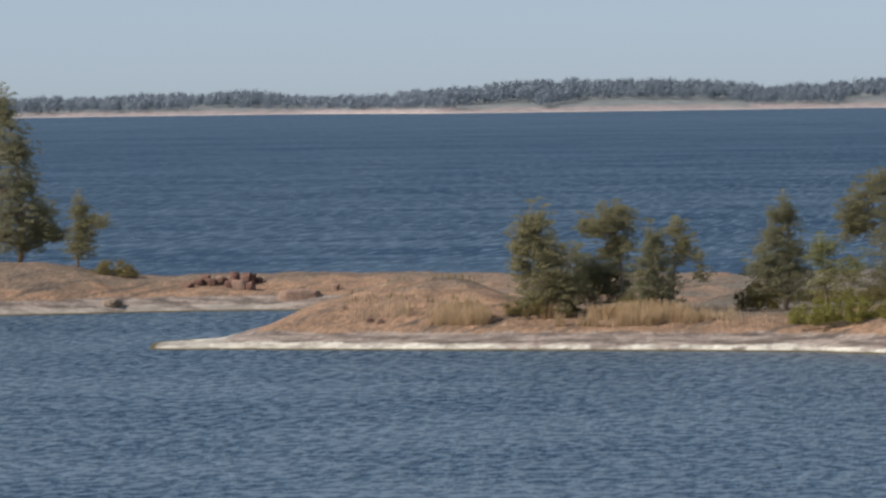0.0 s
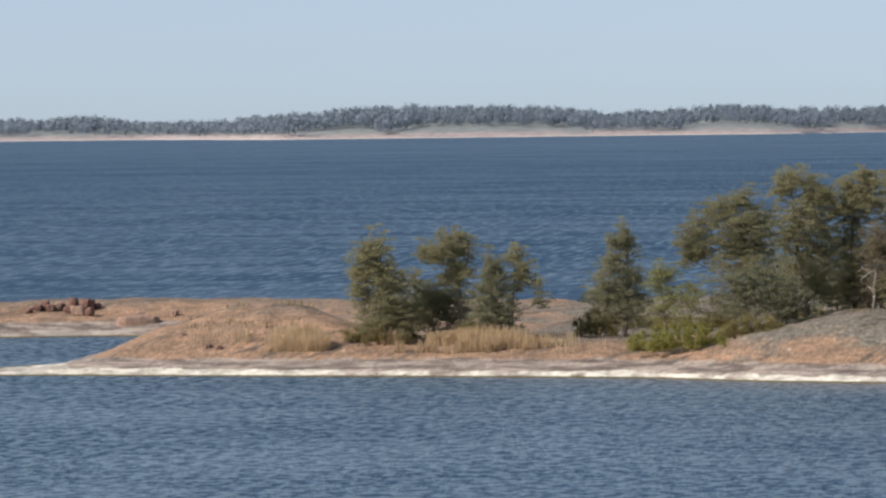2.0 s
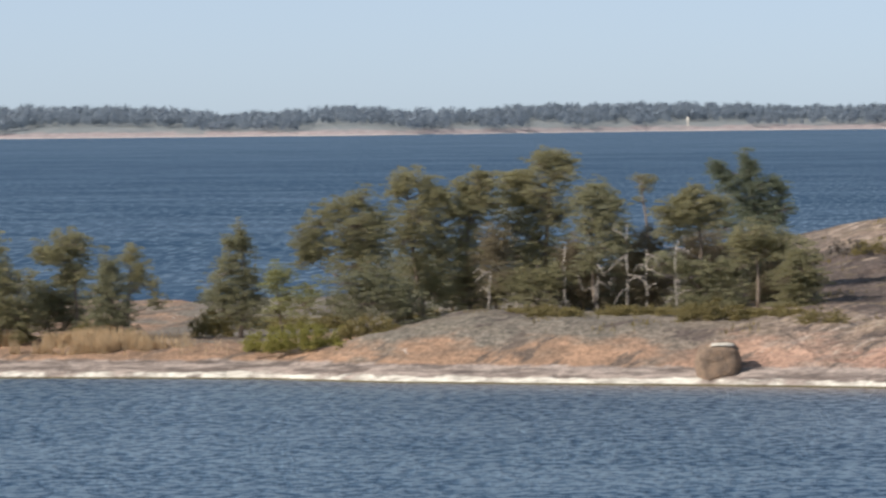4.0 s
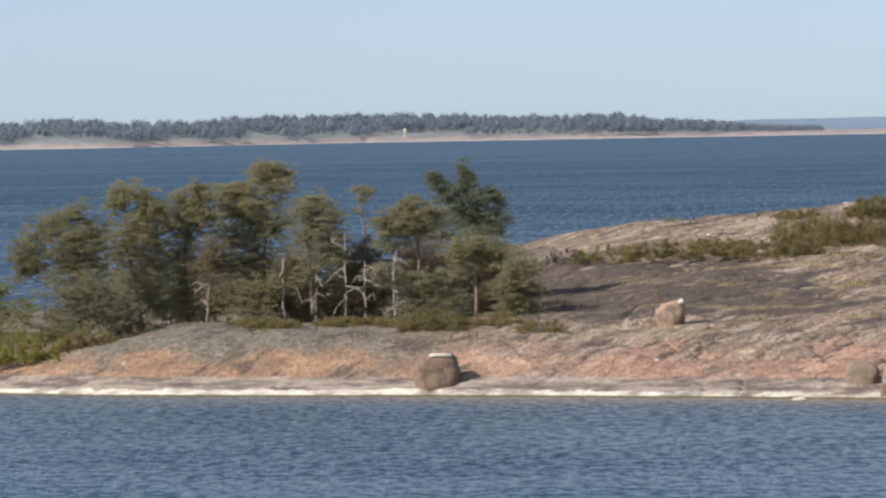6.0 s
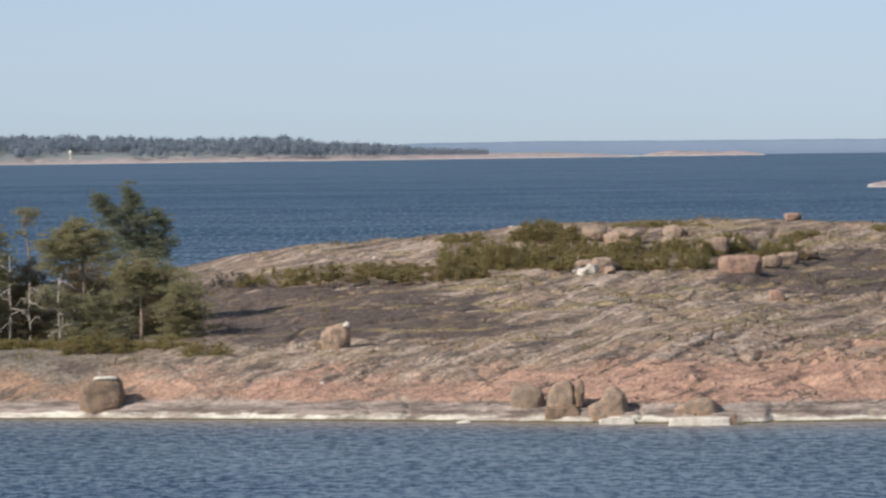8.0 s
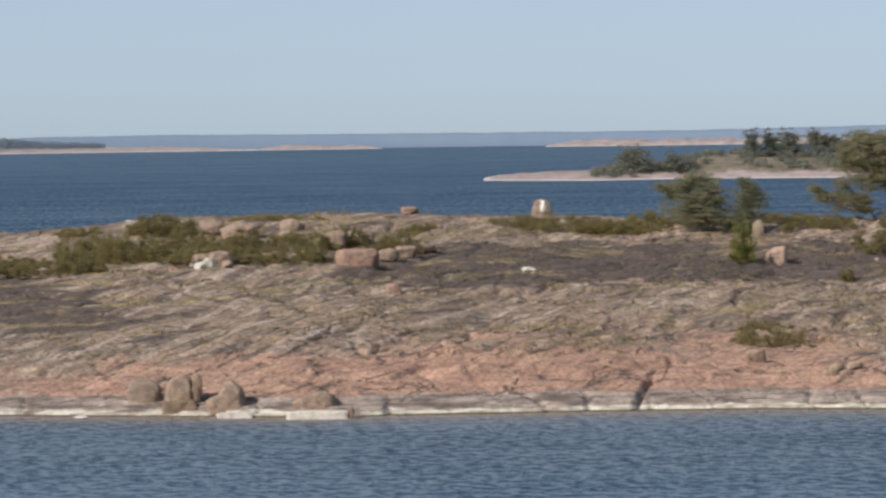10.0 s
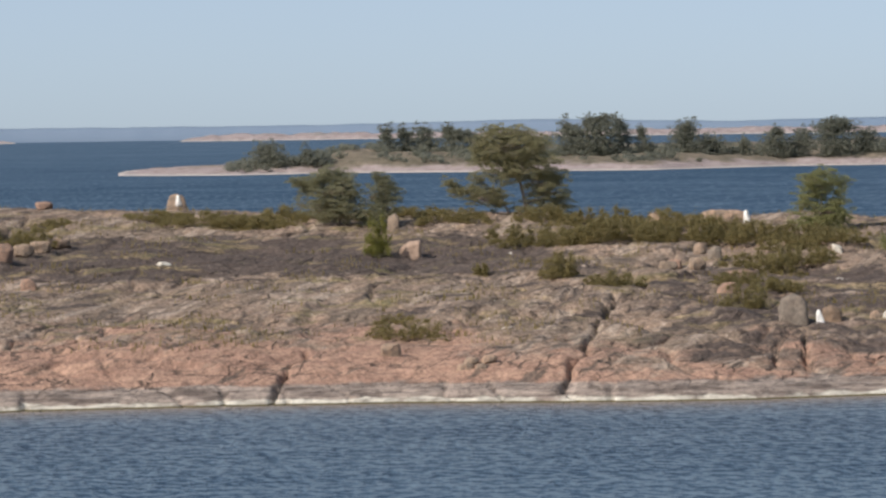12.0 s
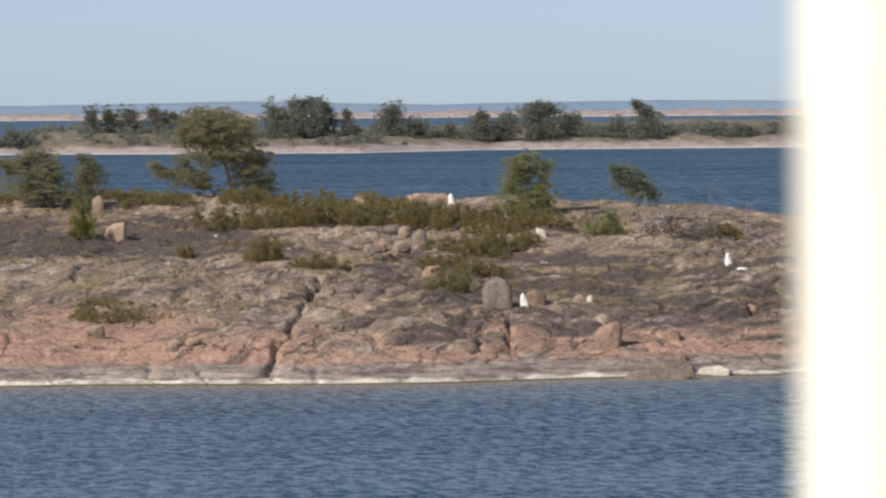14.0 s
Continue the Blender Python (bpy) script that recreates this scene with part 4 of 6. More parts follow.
# pines: x, y, foliage, and boughs as (sideways, height, half width, half height)
lobed_pine(-90, 289.3, PINE_DARK, "tall dense pine at the end of the skerry", ((-1, 10, 0.74, 0.68), (-0.7, 8.6, 0.85, 0.68), (0.3, 6.9, 0.95, 0.95), (-1, 6.9, 1.35, 1.18), (0.7, 4.9, 0.81, 0.85), (-0.8, 4.7, 1.69, 1.01), (1.5, 3.4, 0.85, 0.61), (-0.2, 3.2, 1.86, 0.85), (1.4, 2.3, 1.35, 0.54), (-0.8, 2, 2.03, 0.74), (2.2, 1.8, 0.74, 0.3), (0.5, 1.3, 0.85, 0.41),))
lobed_pine(-86.1, 288.4, PINE, "small leaning pine at the end of the skerry", ((0.1, 3.7, 0.54, 0.47), (0.3, 2.8, 0.87, 0.67), (1.5, 2.7, 0.74, 0.3), (0.3, 1.9, 0.94, 0.6), (0, 1.1, 1.01, 0.47),))
lobed_pine(-48, 240.3, PINE, "young pine with a ragged tapering crown", ((-0.7, 4.6, 0.82, 0.66), (-1, 4.1, 0.98, 0.38), (-0.5, 3.2, 1.31, 0.6), (-1.6, 3.3, 0.44, 0.27), (0.4, 2.7, 1.09, 0.66), (-1.4, 2.3, 0.77, 0.33), (0, 1.7, 1.5, 0.77), (-0.8, 0.9, 1.37, 0.44), (0.8, 1, 1.37, 0.6),))
lobed_pine(-44.8, 241.9, PINE, "pine with a flat crown leaning into the wind", ((-0.5, 4.7, 1.04, 0.41), (0.3, 4.5, 0.6, 0.38), (-1.7, 4.2, 0.66, 0.38), (-0.8, 4.1, 1.1, 0.33), (-0.1, 3.4, 0.93, 0.49), (-0.4, 2.9, 0.82, 0.27),))
lobed_pine(-46.3, 243.1, PINE_DARK, "low bushy pine between taller ones", ((-1, 2.7, 0.66, 0.44), (-0.3, 1.8, 1.1, 0.61), (0.8, 1.9, 1.24, 0.55), (-0.7, 1, 1.38, 0.66), (1.1, 1, 1.24, 0.66),))
lobed_pine(-42.9, 240.7, PINE_DARK, "dense dark young pine with a pointed crown", ((-0.1, 3.5, 0.38, 0.44), (0, 2.9, 0.76, 0.49), (-0.2, 2.1, 1.04, 0.6), (0.1, 1.3, 1.31, 0.65), (-0.1, 0.5, 1.42, 0.55),))
lobed_pine(-42.5, 242.8, PINE, "thin pine with a sparse ragged crown and gaps", ((0.3, 4.3, 0.47, 0.28), (0.1, 3.8, 0.39, 0.25), (0.7, 3.5, 0.61, 0.25), (0.6, 3, 0.39, 0.22), (1.2, 2.7, 0.44, 0.17), (0.2, 2.5, 0.5, 0.33), (1.6, 1.8, 0.44, 0.19),), dense=0.9)
lobed_pine(-37.1, 244.2, PINE_DARK, "young pine with a tapering green crown", ((0, 5.3, 0.33, 0.39), (-0.6, 4.7, 0.44, 0.25), (0.2, 4.6, 0.55, 0.39), (-0.3, 4, 0.77, 0.39), (-0.5, 3.3, 1.05, 0.5), (0.6, 3, 0.66, 0.61), (-0.8, 2.5, 1.1, 0.39), (-1.2, 2, 0.94, 0.25), (0.2, 2.1, 1.27, 0.55), (0.1, 1.3, 1.54, 0.5),), dense=0.85)
lobed_pine(-34.5, 240.5, SAPLING, "thin yellow-green sapling at the edge of the grove", ((-0.4, 3.6, 0.54, 0.33), (0.3, 3.6, 0.43, 0.27), (-0.5, 3.1, 0.65, 0.22), (0.2, 2.5, 0.76, 0.33), (1.3, 2.9, 0.65, 0.33), (1, 2.1, 0.92, 0.38), (-0.2, 1.8, 0.81, 0.27),), dense=0.6)
lobed_pine(-30.9, 242, PINE, "broad wind-shaped pine with a rounded olive crown", ((0.1, 6.6, 0.71, 0.38), (-1, 6.1, 0.98, 0.44), (-1.9, 5.4, 0.93, 0.49), (-2.7, 4.8, 0.6, 0.38), (0, 5.3, 1.36, 0.54), (1, 5.6, 0.82, 0.44), (-2.2, 4.1, 0.93, 0.44), (-0.8, 4.4, 1.25, 0.49), (0.5, 4.4, 1.2, 0.54), (-2.7, 3.7, 0.54, 0.27), (0, 3.4, 1.36, 0.49),))
lobed_pine(-30.1, 240.1, PINE_DARK, "low dense pine at the foot of the grove", ((-1.1, 2.5, 1.08, 0.43), (0.3, 2.7, 1.08, 0.54), (1.4, 2.2, 1.08, 0.54), (0, 1.6, 1.62, 0.59), (-1.6, 1.3, 1.08, 0.38), (1.6, 1.2, 1.35, 0.49),), dense=0.8)
lobed_pine(-28.2, 245.4, PINE, "pine with two flat tiers of foliage", ((-0.8, 6.9, 0.99, 0.41), (-1.4, 6.3, 0.61, 0.25), (0.3, 6.5, 0.77, 0.36), (1.1, 6.1, 0.44, 0.22), (0.3, 5.7, 0.94, 0.28), (1.4, 5.4, 0.66, 0.28), (-0.6, 5, 1.27, 0.44), (0.6, 4.6, 0.94, 0.55), (-0.8, 4, 1.27, 0.5), (0.5, 3.5, 0.99, 0.55), (-0.3, 2.5, 1.27, 0.61), (0.4, 1.4, 0.99, 0.55),))
lobed_pine(-26, 246.6, PINE, "pine with a broad open crown", ((-0.6, 6.2, 0.55, 0.28), (0, 5.8, 0.66, 0.25), (0.8, 6.3, 0.83, 0.33), (0.4, 6.8, 0.33, 0.17), (-0.3, 5.2, 0.94, 0.3), (0.8, 5.4, 1, 0.33), (0, 4.5, 1.16, 0.39), (-0.5, 3.5, 1, 0.5), (0.3, 2.7, 1.11, 0.55), (-0.4, 1.7, 1.16, 0.55), (0.1, 0.7, 1.38, 0.5),))
lobed_pine(-22.8, 248, PINE, "tallest pine of the grove with a broad crown", ((0.7, 7.8, 0.72, 0.28), (0.1, 7.4, 0.83, 0.31), (1.4, 7.4, 0.67, 0.28), (1, 6.8, 1.17, 0.33), (-1.5, 6.6, 0.89, 0.33), (-0.6, 6.7, 0.61, 0.25), (-1.1, 5.8, 1.06, 0.33), (0.3, 5.9, 1.28, 0.33), (-0.4, 5.1, 1.39, 0.39), (1, 4.9, 1.11, 0.39), (-1.5, 4.4, 1.11, 0.5), (-0.1, 3.9, 1.28, 0.5), (-1.1, 3, 1.17, 0.5), (0.4, 2.8, 1.11, 0.44),))
lobed_pine(-21.7, 244, PINE, "small pine under the tall ones", ((-0.8, 1.8, 1.09, 0.49), (0.1, 1.7, 0.93, 0.38), (-2.2, 1.4, 0.93, 0.49), (-1.1, 0.7, 1.37, 0.49),), dense=0.9)
lobed_pine(-19.8, 245.7, PINE_DARK, "pine with a dark rounded crown", ((0, 6.1, 0.83, 0.3), (-0.6, 5.6, 0.83, 0.33), (0.6, 5.7, 0.72, 0.3), (1, 5.1, 0.72, 0.36), (-0.1, 4.9, 1.1, 0.39), (0.8, 4.2, 0.94, 0.44), (-0.4, 4.1, 0.99, 0.44), (0.3, 3.2, 1.1, 0.44), (1.2, 3.5, 0.61, 0.33), (-0.4, 2.4, 0.83, 0.33),))
lobed_pine(-17.5, 248.8, PINE, "thin pine with a sparse ragged crown", ((-0.4, 6.6, 0.45, 0.11), (0.2, 6.5, 0.5, 0.11), (-0.1, 6.1, 0.39, 0.11), (-0.4, 5.5, 0.28, 0.11),), dense=0.5, pad=0.2)
lobed_pine(-14.8, 244.6, PINE, "pine with a flat layered crown", ((-0.2, 5.9, 0.38, 0.25), (-0.8, 5.4, 0.66, 0.19), (0.7, 5.5, 0.71, 0.25), (-1.4, 4.9, 0.93, 0.22), (-0.3, 5, 0.93, 0.25), (1, 5, 0.93, 0.25), (-0.7, 4.5, 1.26, 0.25), (0.5, 4.4, 1.09, 0.27), (-1.2, 3.7, 0.82, 0.27),))
lobed_pine(-12.4, 249.7, BLUE_PINE, "tall pine with layered upswept branches", ((-0.3, 6.9, 0.39, 0.33), (0.1, 6.4, 0.36, 0.25), (-1.8, 6.6, 0.42, 0.22), (-1.5, 6.1, 0.61, 0.25), (-0.3, 6, 0.56, 0.33), (-1.1, 5.6, 0.78, 0.28), (0.3, 5.5, 0.84, 0.31), (1.2, 5.7, 0.39, 0.28), (1.5, 5.2, 0.39, 0.28), (-0.7, 5, 0.95, 0.31), (0.6, 4.8, 1.12, 0.33), (1.3, 4.3, 0.78, 0.33), (-0.1, 4.2, 1.34, 0.31), (-1.3, 3.5, 0.78, 0.25), (0.8, 3.7, 1.12, 0.33),))
lobed_pine(-11.8, 242.7, PINE, "broad pine with bright olive boughs", ((-0.3, 3.7, 1.08, 0.33), (0.7, 3.4, 0.98, 0.3), (-0.9, 3.2, 0.81, 0.24), (1.2, 3, 1.08, 0.35), (0, 2.8, 1.25, 0.33),), dense=0.9)
lobed_pine(-9.8, 240.8, PINE, "bushy pine at the edge of the grove", ((0, 2.5, 0.97, 0.38), (0.4, 1.9, 1.08, 0.43), (-0.3, 1.5, 0.97, 0.38), (0.7, 1.2, 0.81, 0.38), (0, 0.6, 1.18, 0.43), (-0.4, -0, 1.18, 0.38), (0.8, -0.2, 0.91, 0.27),))
lobed_pine(-13.9, 243.6, PINE_DARK, "low dark pine among dead branches", ((-2.5, 2.3, 0.93, 0.33), (-1.5, 2.1, 0.71, 0.3), (-0.1, 2, 1.09, 0.38), (1.1, 2.1, 0.93, 0.38), (-0.8, 1.2, 1.25, 0.49), (0.7, 0.9, 1.25, 0.49), (-1.2, 0.2, 1.25, 0.38), (0.3, 0.1, 1.36, 0.38),), dense=1.0)
lobed_pine(-11.5, 246.7, PINE_DARK, "shaded brown pine behind its neighbours", ((-0.3, 1.6, 1.1, 0.5), (0.3, 0.7, 1.21, 0.55), (-0.6, -0.1, 1.1, 0.5), (0.6, -0.5, 0.99, 0.33),), dense=1.0)
lobed_pine(-18.3, 249.3, PINE_DARK, "thin shaded pine behind dead trunks", ((-0.3, 3, 0.84, 0.39), (0.4, 2.1, 1, 0.39), (-0.8, 2, 0.95, 0.39), (0.3, 1, 1.23, 0.5), (-1, 0.7, 1.12, 0.5), (1.1, 0.2, 1.12, 0.39),), dense=0.9)
lobed_pine(-27.4, 250.5, PINE_DARK, "shaded pine inside the grove", ((-2.8, 2.5, 1.12, 0.62), (-0.3, 2.9, 1.12, 0.67), (-1.1, 1.6, 1.69, 0.73), (1.7, 2.2, 1.12, 0.67), (0.8, 1.1, 1.69, 0.67),), dense=0.8)
lobed_pine(-21.8, 251.1, PINE_DARK, "shaded pine inside the grove", ((-2, 2.3, 1.12, 0.62), (0.3, 2.9, 1.12, 0.62), (-0.8, 1.4, 1.69, 0.67), (0.8, 1.4, 1.41, 0.67), (1.7, 0.5, 1.41, 0.56),), dense=1.0)
lobed_pine(-17, 247.4, PINE_BROWN, "shaded brownish pine with bare lower twigs", ((-0.6, 3.7, 0.83, 0.39), (0.1, 2.8, 1, 0.44), (-1.4, 2.6, 0.83, 0.44), (0.6, 1.7, 1.11, 0.5), (-0.8, 1.4, 1.11, 0.5), (0, 0.6, 1.38, 0.44),), dense=0.8)
lobed_pine(-14.5, 247.6, PINE_BROWN, "shaded brownish pine with bare lower twigs", ((-0.3, 3.4, 1.11, 0.33), (1.1, 2.7, 1.11, 0.44), (0, 2.4, 1.22, 0.44), (-1.1, 2.7, 0.83, 0.39), (1.4, 1.6, 1.22, 0.5), (0.3, 1, 1.22, 0.5), (-0.8, 0.5, 1.11, 0.5),), dense=0.8)
lobed_pine(-10.6, 245.8, PINE_BROWN, "shaded brownish pine with bare lower twigs", ((-0.5, 1.9, 0.99, 0.38), (0.3, 0.8, 1.21, 0.49), (-1.1, 0.8, 1.1, 0.55), (0, -0, 1.21, 0.44),), dense=0.8)
lobed_pine(-20.6, 247.1, PINE_BROWN, "shaded brownish pine with bare lower twigs", ((-0.3, 3.2, 0.94, 0.44), (-0.8, 2.4, 1, 0.44), (0.6, 2.1, 1.11, 0.5), (-1.1, 1.2, 1.11, 0.5), (0.3, 1, 1.38, 0.5),), dense=0.8)
lobed_pine(-24.6, 244.8, PINE_BROWN, "shaded brownish pine with bare lower twigs", ((0, 3.6, 0.93, 0.49), (-0.1, 2.8, 1.1, 0.49), (0.3, 1.7, 1.21, 0.55), (-0.3, 0.8, 1.21, 0.49),), dense=0.8)
lobed_pine(38.1, 273.4, PINE_DARK, "bushy wind-bent pine on the hill crest", ((-2.4, 2.5, 0.37, 0.18), (-1.7, 2.2, 0.68, 0.28), (-0.5, 2.9, 0.68, 0.28), (-1.2, 2.6, 0.49, 0.25), (0.3, 2.5, 0.74, 0.34), (-0.6, 1.9, 1.36, 0.37), (0.6, 1.7, 0.68, 0.43), (-0.8, 1.2, 1.48, 0.43), (0.3, 0.7, 1.48, 0.43),), dense=1.0)
lobed_pine(40.3, 272.5, PINE_DARK, "bushy young pine on the hill crest", ((-0.3, 2.9, 0.22, 0.18), (0.2, 2.5, 0.61, 0.28), (0.5, 1.9, 0.68, 0.37), (-0.5, 1.8, 0.55, 0.43), (0.2, 1.2, 0.86, 0.43), (-0.3, 0.6, 0.92, 0.37),), dense=1.0)
lobed_pine(49, 276.7, PINE, "solitary pine with a broad flat crown on the crest", ((-1.9, 4.8, 0.82, 0.25), (-0.8, 4.6, 1.13, 0.31), (0.5, 4.4, 0.88, 0.34), (-2.6, 4.1, 0.69, 0.34), (-1.3, 4, 1.38, 0.38), (0.5, 3.8, 1.19, 0.41), (-2.5, 3.3, 0.75, 0.31), (-0.9, 3.1, 1.51, 0.38), (0.8, 3.1, 1.07, 0.38), (-0.8, 2.5, 1.44, 0.28), (1.7, 2.2, 0.75, 0.34), (0.5, 2.1, 1.07, 0.34), (1.1, 1.4, 1.13, 0.38), (2.2, 0.7, 0.69, 0.44), (0.6, 0.4, 1.38, 0.38),), dense=1.0)
lobed_pine(48.1, 276.3, PINE, "low pine bent by the wind", ((-3.5, 2, 0.47, 0.19), (-2.8, 1.5, 0.69, 0.22), (-1.9, 2.2, 0.63, 0.22), (-1.9, 1.2, 0.94, 0.25), (-1, 1.6, 0.63, 0.28), (-0.8, 0.9, 0.75, 0.28),), dense=1.0, pad=0.25)
lobed_pine(62.7, 263.6, SAPLING, "light green young deciduous tree with open branches", ((0.2, 3.4, 0.54, 0.21), (-0.6, 3, 0.73, 0.24), (1, 2.8, 0.73, 0.24), (-0.2, 2.4, 1.09, 0.27), (-0.8, 1.8, 0.67, 0.27), (0.9, 1.8, 0.48, 0.24), (0.2, 1.3, 1.15, 0.33), (-1.1, 0.7, 0.79, 0.39), (1.2, 0.9, 0.67, 0.42), (0, 0.5, 1.21, 0.36),), dense=1.0)
lobed_pine(67.7, 258.8, BLUE_PINE, "small wind-bent pine with a bare trunk", ((-1.5, 3, 0.33, 0.15), (-0.8, 3, 0.6, 0.24), (-1.1, 2.4, 0.54, 0.24), (-0.4, 2.4, 0.72, 0.3), (0.4, 2.1, 0.6, 0.27), (-0.2, 1.8, 0.84, 0.27), (0.8, 1.6, 0.48, 0.21),), dense=1.0, pad=0.22)

# bushes: x, y, height, width, foliage
J_LABEL = "low spreading olive-brown juniper on the rock"
SCRUB = [
    (-83.3, 286.5, 1.15, 3.0, JUNIPER), (-48.5, 240.6, 1.1, 3.6, JUNIPER), (-43.4, 240.2, 0.9, 2.7, JUNIPER), (-38.5, 244.7, 1.9, 2.2, JUNIPER),
    (-33.2, 236.6, 1.6, 5.2, BRIGHT), (-30.0, 237.5, 1.25, 2.9, JUNIPER), (-13.6, 236.8, 1.1, 3.4, JUNIPER), (-21.9, 240.3, 0.6, 3.5, JUNIPER),
    (-17.2, 240.0, 0.7, 3.2, JUNIPER), (-8.3, 233.7, 0.8, 2.3, JUNIPER), (4.3, 280.6, 0.8, 2.3, JUNIPER), (8.5, 277.4, 1.35, 3.0, JUNIPER),
    (-2.1, 261.8, 1.1, 6.2, JUNIPER), (2.9, 260.6, 1.7, 4.9, JUNIPER), (7.1, 264.9, 1.85, 5.2, JUNIPER), (11.1, 262.0, 1.35, 4.6, JUNIPER),
]
CREST = [
    (14.8, 260.7, 1.4, 4.6, JUNIPER), (18.3, 268.3, 1.2, 2.1, JUNIPER), (20.8, 266.2, 1.2, 3.0, JUNIPER), (15.3, 284.6, 0.45, 5.6, JUNIPER),
    (30.8, 274.8, 0.85, 5.4, JUNIPER), (33.9, 273.3, 1.0, 4.0, JUNIPER), (38.2, 260.0, 2.6, 1.6, BRIGHT), (35.0, 228.5, 1.1, 3.5, JUNIPER),
    (44.3, 273.3, 0.9, 4.6, JUNIPER), (47.2, 263.7, 1.5, 5.3, JUNIPER), (51.5, 262.1, 1.7, 5.3, JUNIPER), (56.0, 263.3, 1.7, 5.3, JUNIPER),
    (58.5, 260.8, 1.4, 3.0, JUNIPER), (45.8, 248.8, 1.6, 2.0, JUNIPER), (42.2, 251.3, 0.9, 0.9, JUNIPER), (56.6, 251.0, 1.4, 4.2, JUNIPER),
]
SIDE = [
    (59.1, 251.7, 1.1, 3.7, JUNIPER), (52.1, 235.4, 1.5, 2.6, JUNIPER), (64.7, 254.2, 1.6, 2.0, SAPLING), (67.5, 253.0, 1.5, 2.0, TWIG),
    (69.8, 254.2, 1.4, 2.4, TWIG), (-8.3, 265.2, 1.2, 1.8, TWIG), (-11.0, 266.0, 1.5, 3.0, TWIG),
]
THICKET = [
    (0.3, 267.2, 0.71, 4.5, JUNIPER), (-5.7, 265.4, 0.88, 4.7, JUNIPER), (4.5, 269.4, 1.34, 3.9, JUNIPER), (5.9, 266.5, 1.17, 4.5, JUNIPER), (8.6, 277.3, 1.39, 4.0, JUNIPER), (9.8, 268.1, 1.19, 4.2, JUNIPER), (13.0, 265.8, 1.18, 3.6, JUNIPER), (16.0, 266.6, 1.19, 3.3, JUNIPER), (11.0, 261.2, 1.02, 5.3, JUNIPER), (22.9, 276.7, 0.61, 2.8, JUNIPER), (28.5, 277.2, 0.65, 3.7, JUNIPER), (33.2, 274.4, 0.92, 4.6, JUNIPER),
]
THICKET_SOUTH = [
    (51.8, 270.3, 1.23, 6.1, JUNIPER), (55.5, 269.7, 1.11, 5.5, JUNIPER), (58.0, 265.2, 1.20, 4.5, JUNIPER), (59.3, 256.4, 0.87, 3.5, JUNIPER), (49.5, 273.0, 0.99, 3.7, JUNIPER), (49.2, 262.9, 1.19, 4.8, JUNIPER), (53.5, 262.9, 1.10, 4.8, JUNIPER), (42.7, 277.0, 0.62, 4.1, JUNIPER), (71.0, 254.5, 0.79, 2.1, JUNIPER), (38.6, 276.9, 0.78, 6.2, JUNIPER), (36.5, 277.6, 1.03, 4.4, JUNIPER), (35.2, 233.2, 0.56, 2.1, JUNIPER), (47.7, 244.4, 0.83, 3.1, JUNIPER), (61.8, 256.5, 1.1, 3.6, JUNIPER), (60.5, 259.0, 1.3, 3.8, JUNIPER), (55.0, 241.0, 0.8, 2.6, JUNIPER), (54.0, 245.0, 0.8, 2.6, JUNIPER),
]
SKIRT = [
    (-40.1, 260.5, 0.9, 2.8, JUNIPER), (-37.6, 255.1, 0.8, 2.4, JUNIPER), (-34.9, 249.8, 0.9, 3.2, JUNIPER), (-33.1, 250.2, 0.9, 2.6, JUNIPER), (-21, 236.7, 0.6, 2.6, JUNIPER), (-18.1, 239.7, 0.6, 2.6, JUNIPER), (-15.1, 238.8, 0.7, 3, JUNIPER), (-12.6, 238, 0.6, 2.6, JUNIPER), (-10.2, 237.6, 0.7, 2.8, JUNIPER), (-28.5, 245.9, 0.6, 2.4, JUNIPER),
]
for patch in (SKIRT, SCRUB, CREST, SIDE, THICKET, THICKET_SOUTH):
    for x, y, h, w, leaf in patch:
        seed += 1
        if leaf in (BRIGHT, SAPLING):
            bush(x, y, h, w, seed, leaf, "fresh yellow-green bush among the rocks", "green_bush")
        elif leaf is TWIG:
            bush(x, y, h, w, seed, leaf, "leafless grey-brown shrub on the rock", "bare_shrub", dense=0.07, size=0.2)
        else:
            bush(x, y, h, w, seed, leaf, J_LABEL, dense=0.55 if y < 236 else 1.0)

# boulders: x, y, height, width, squareness, lean, material
B_TAN = "weathered tan granite boulder on bare rock"
BLOCKS = [
    
     
    (3.3, 218.6, 0.2, 0.75, 0.1, 0.0, PALE_STONE, "flat pale stone awash at the waterline"),
    
    (26.6, 255.7, 0.28, 0.80, 0.2, 0.0, PALE_STONE, "small pale flat stone"), (10.6, 260.4, 0.75, 2.1, 0.2, 0.0, BOULDER, B_TAN),
]
HILL = [
    (12.8, 272.9, 0.88, 2.1, 0.2, 0.0, BOULDER, B_TAN), (15.2, 268.3, 0.66, 1.2, 0.2, 0.0, BOULDER, B_TAN),
    (19.4, 269.2, 0.75, 0.66, 0.6, 0.0, BOULDER, B_TAN), (23.0, 286.0, 0.4, 0.95, 0.5, 0.0, RED_STONE, "reddish stone on the hill crest"),
    (16.1, 277.0, 0.5, 0.9, 0.3, 0.2, BOULDER, "tan stone on the hill"), 
    
]
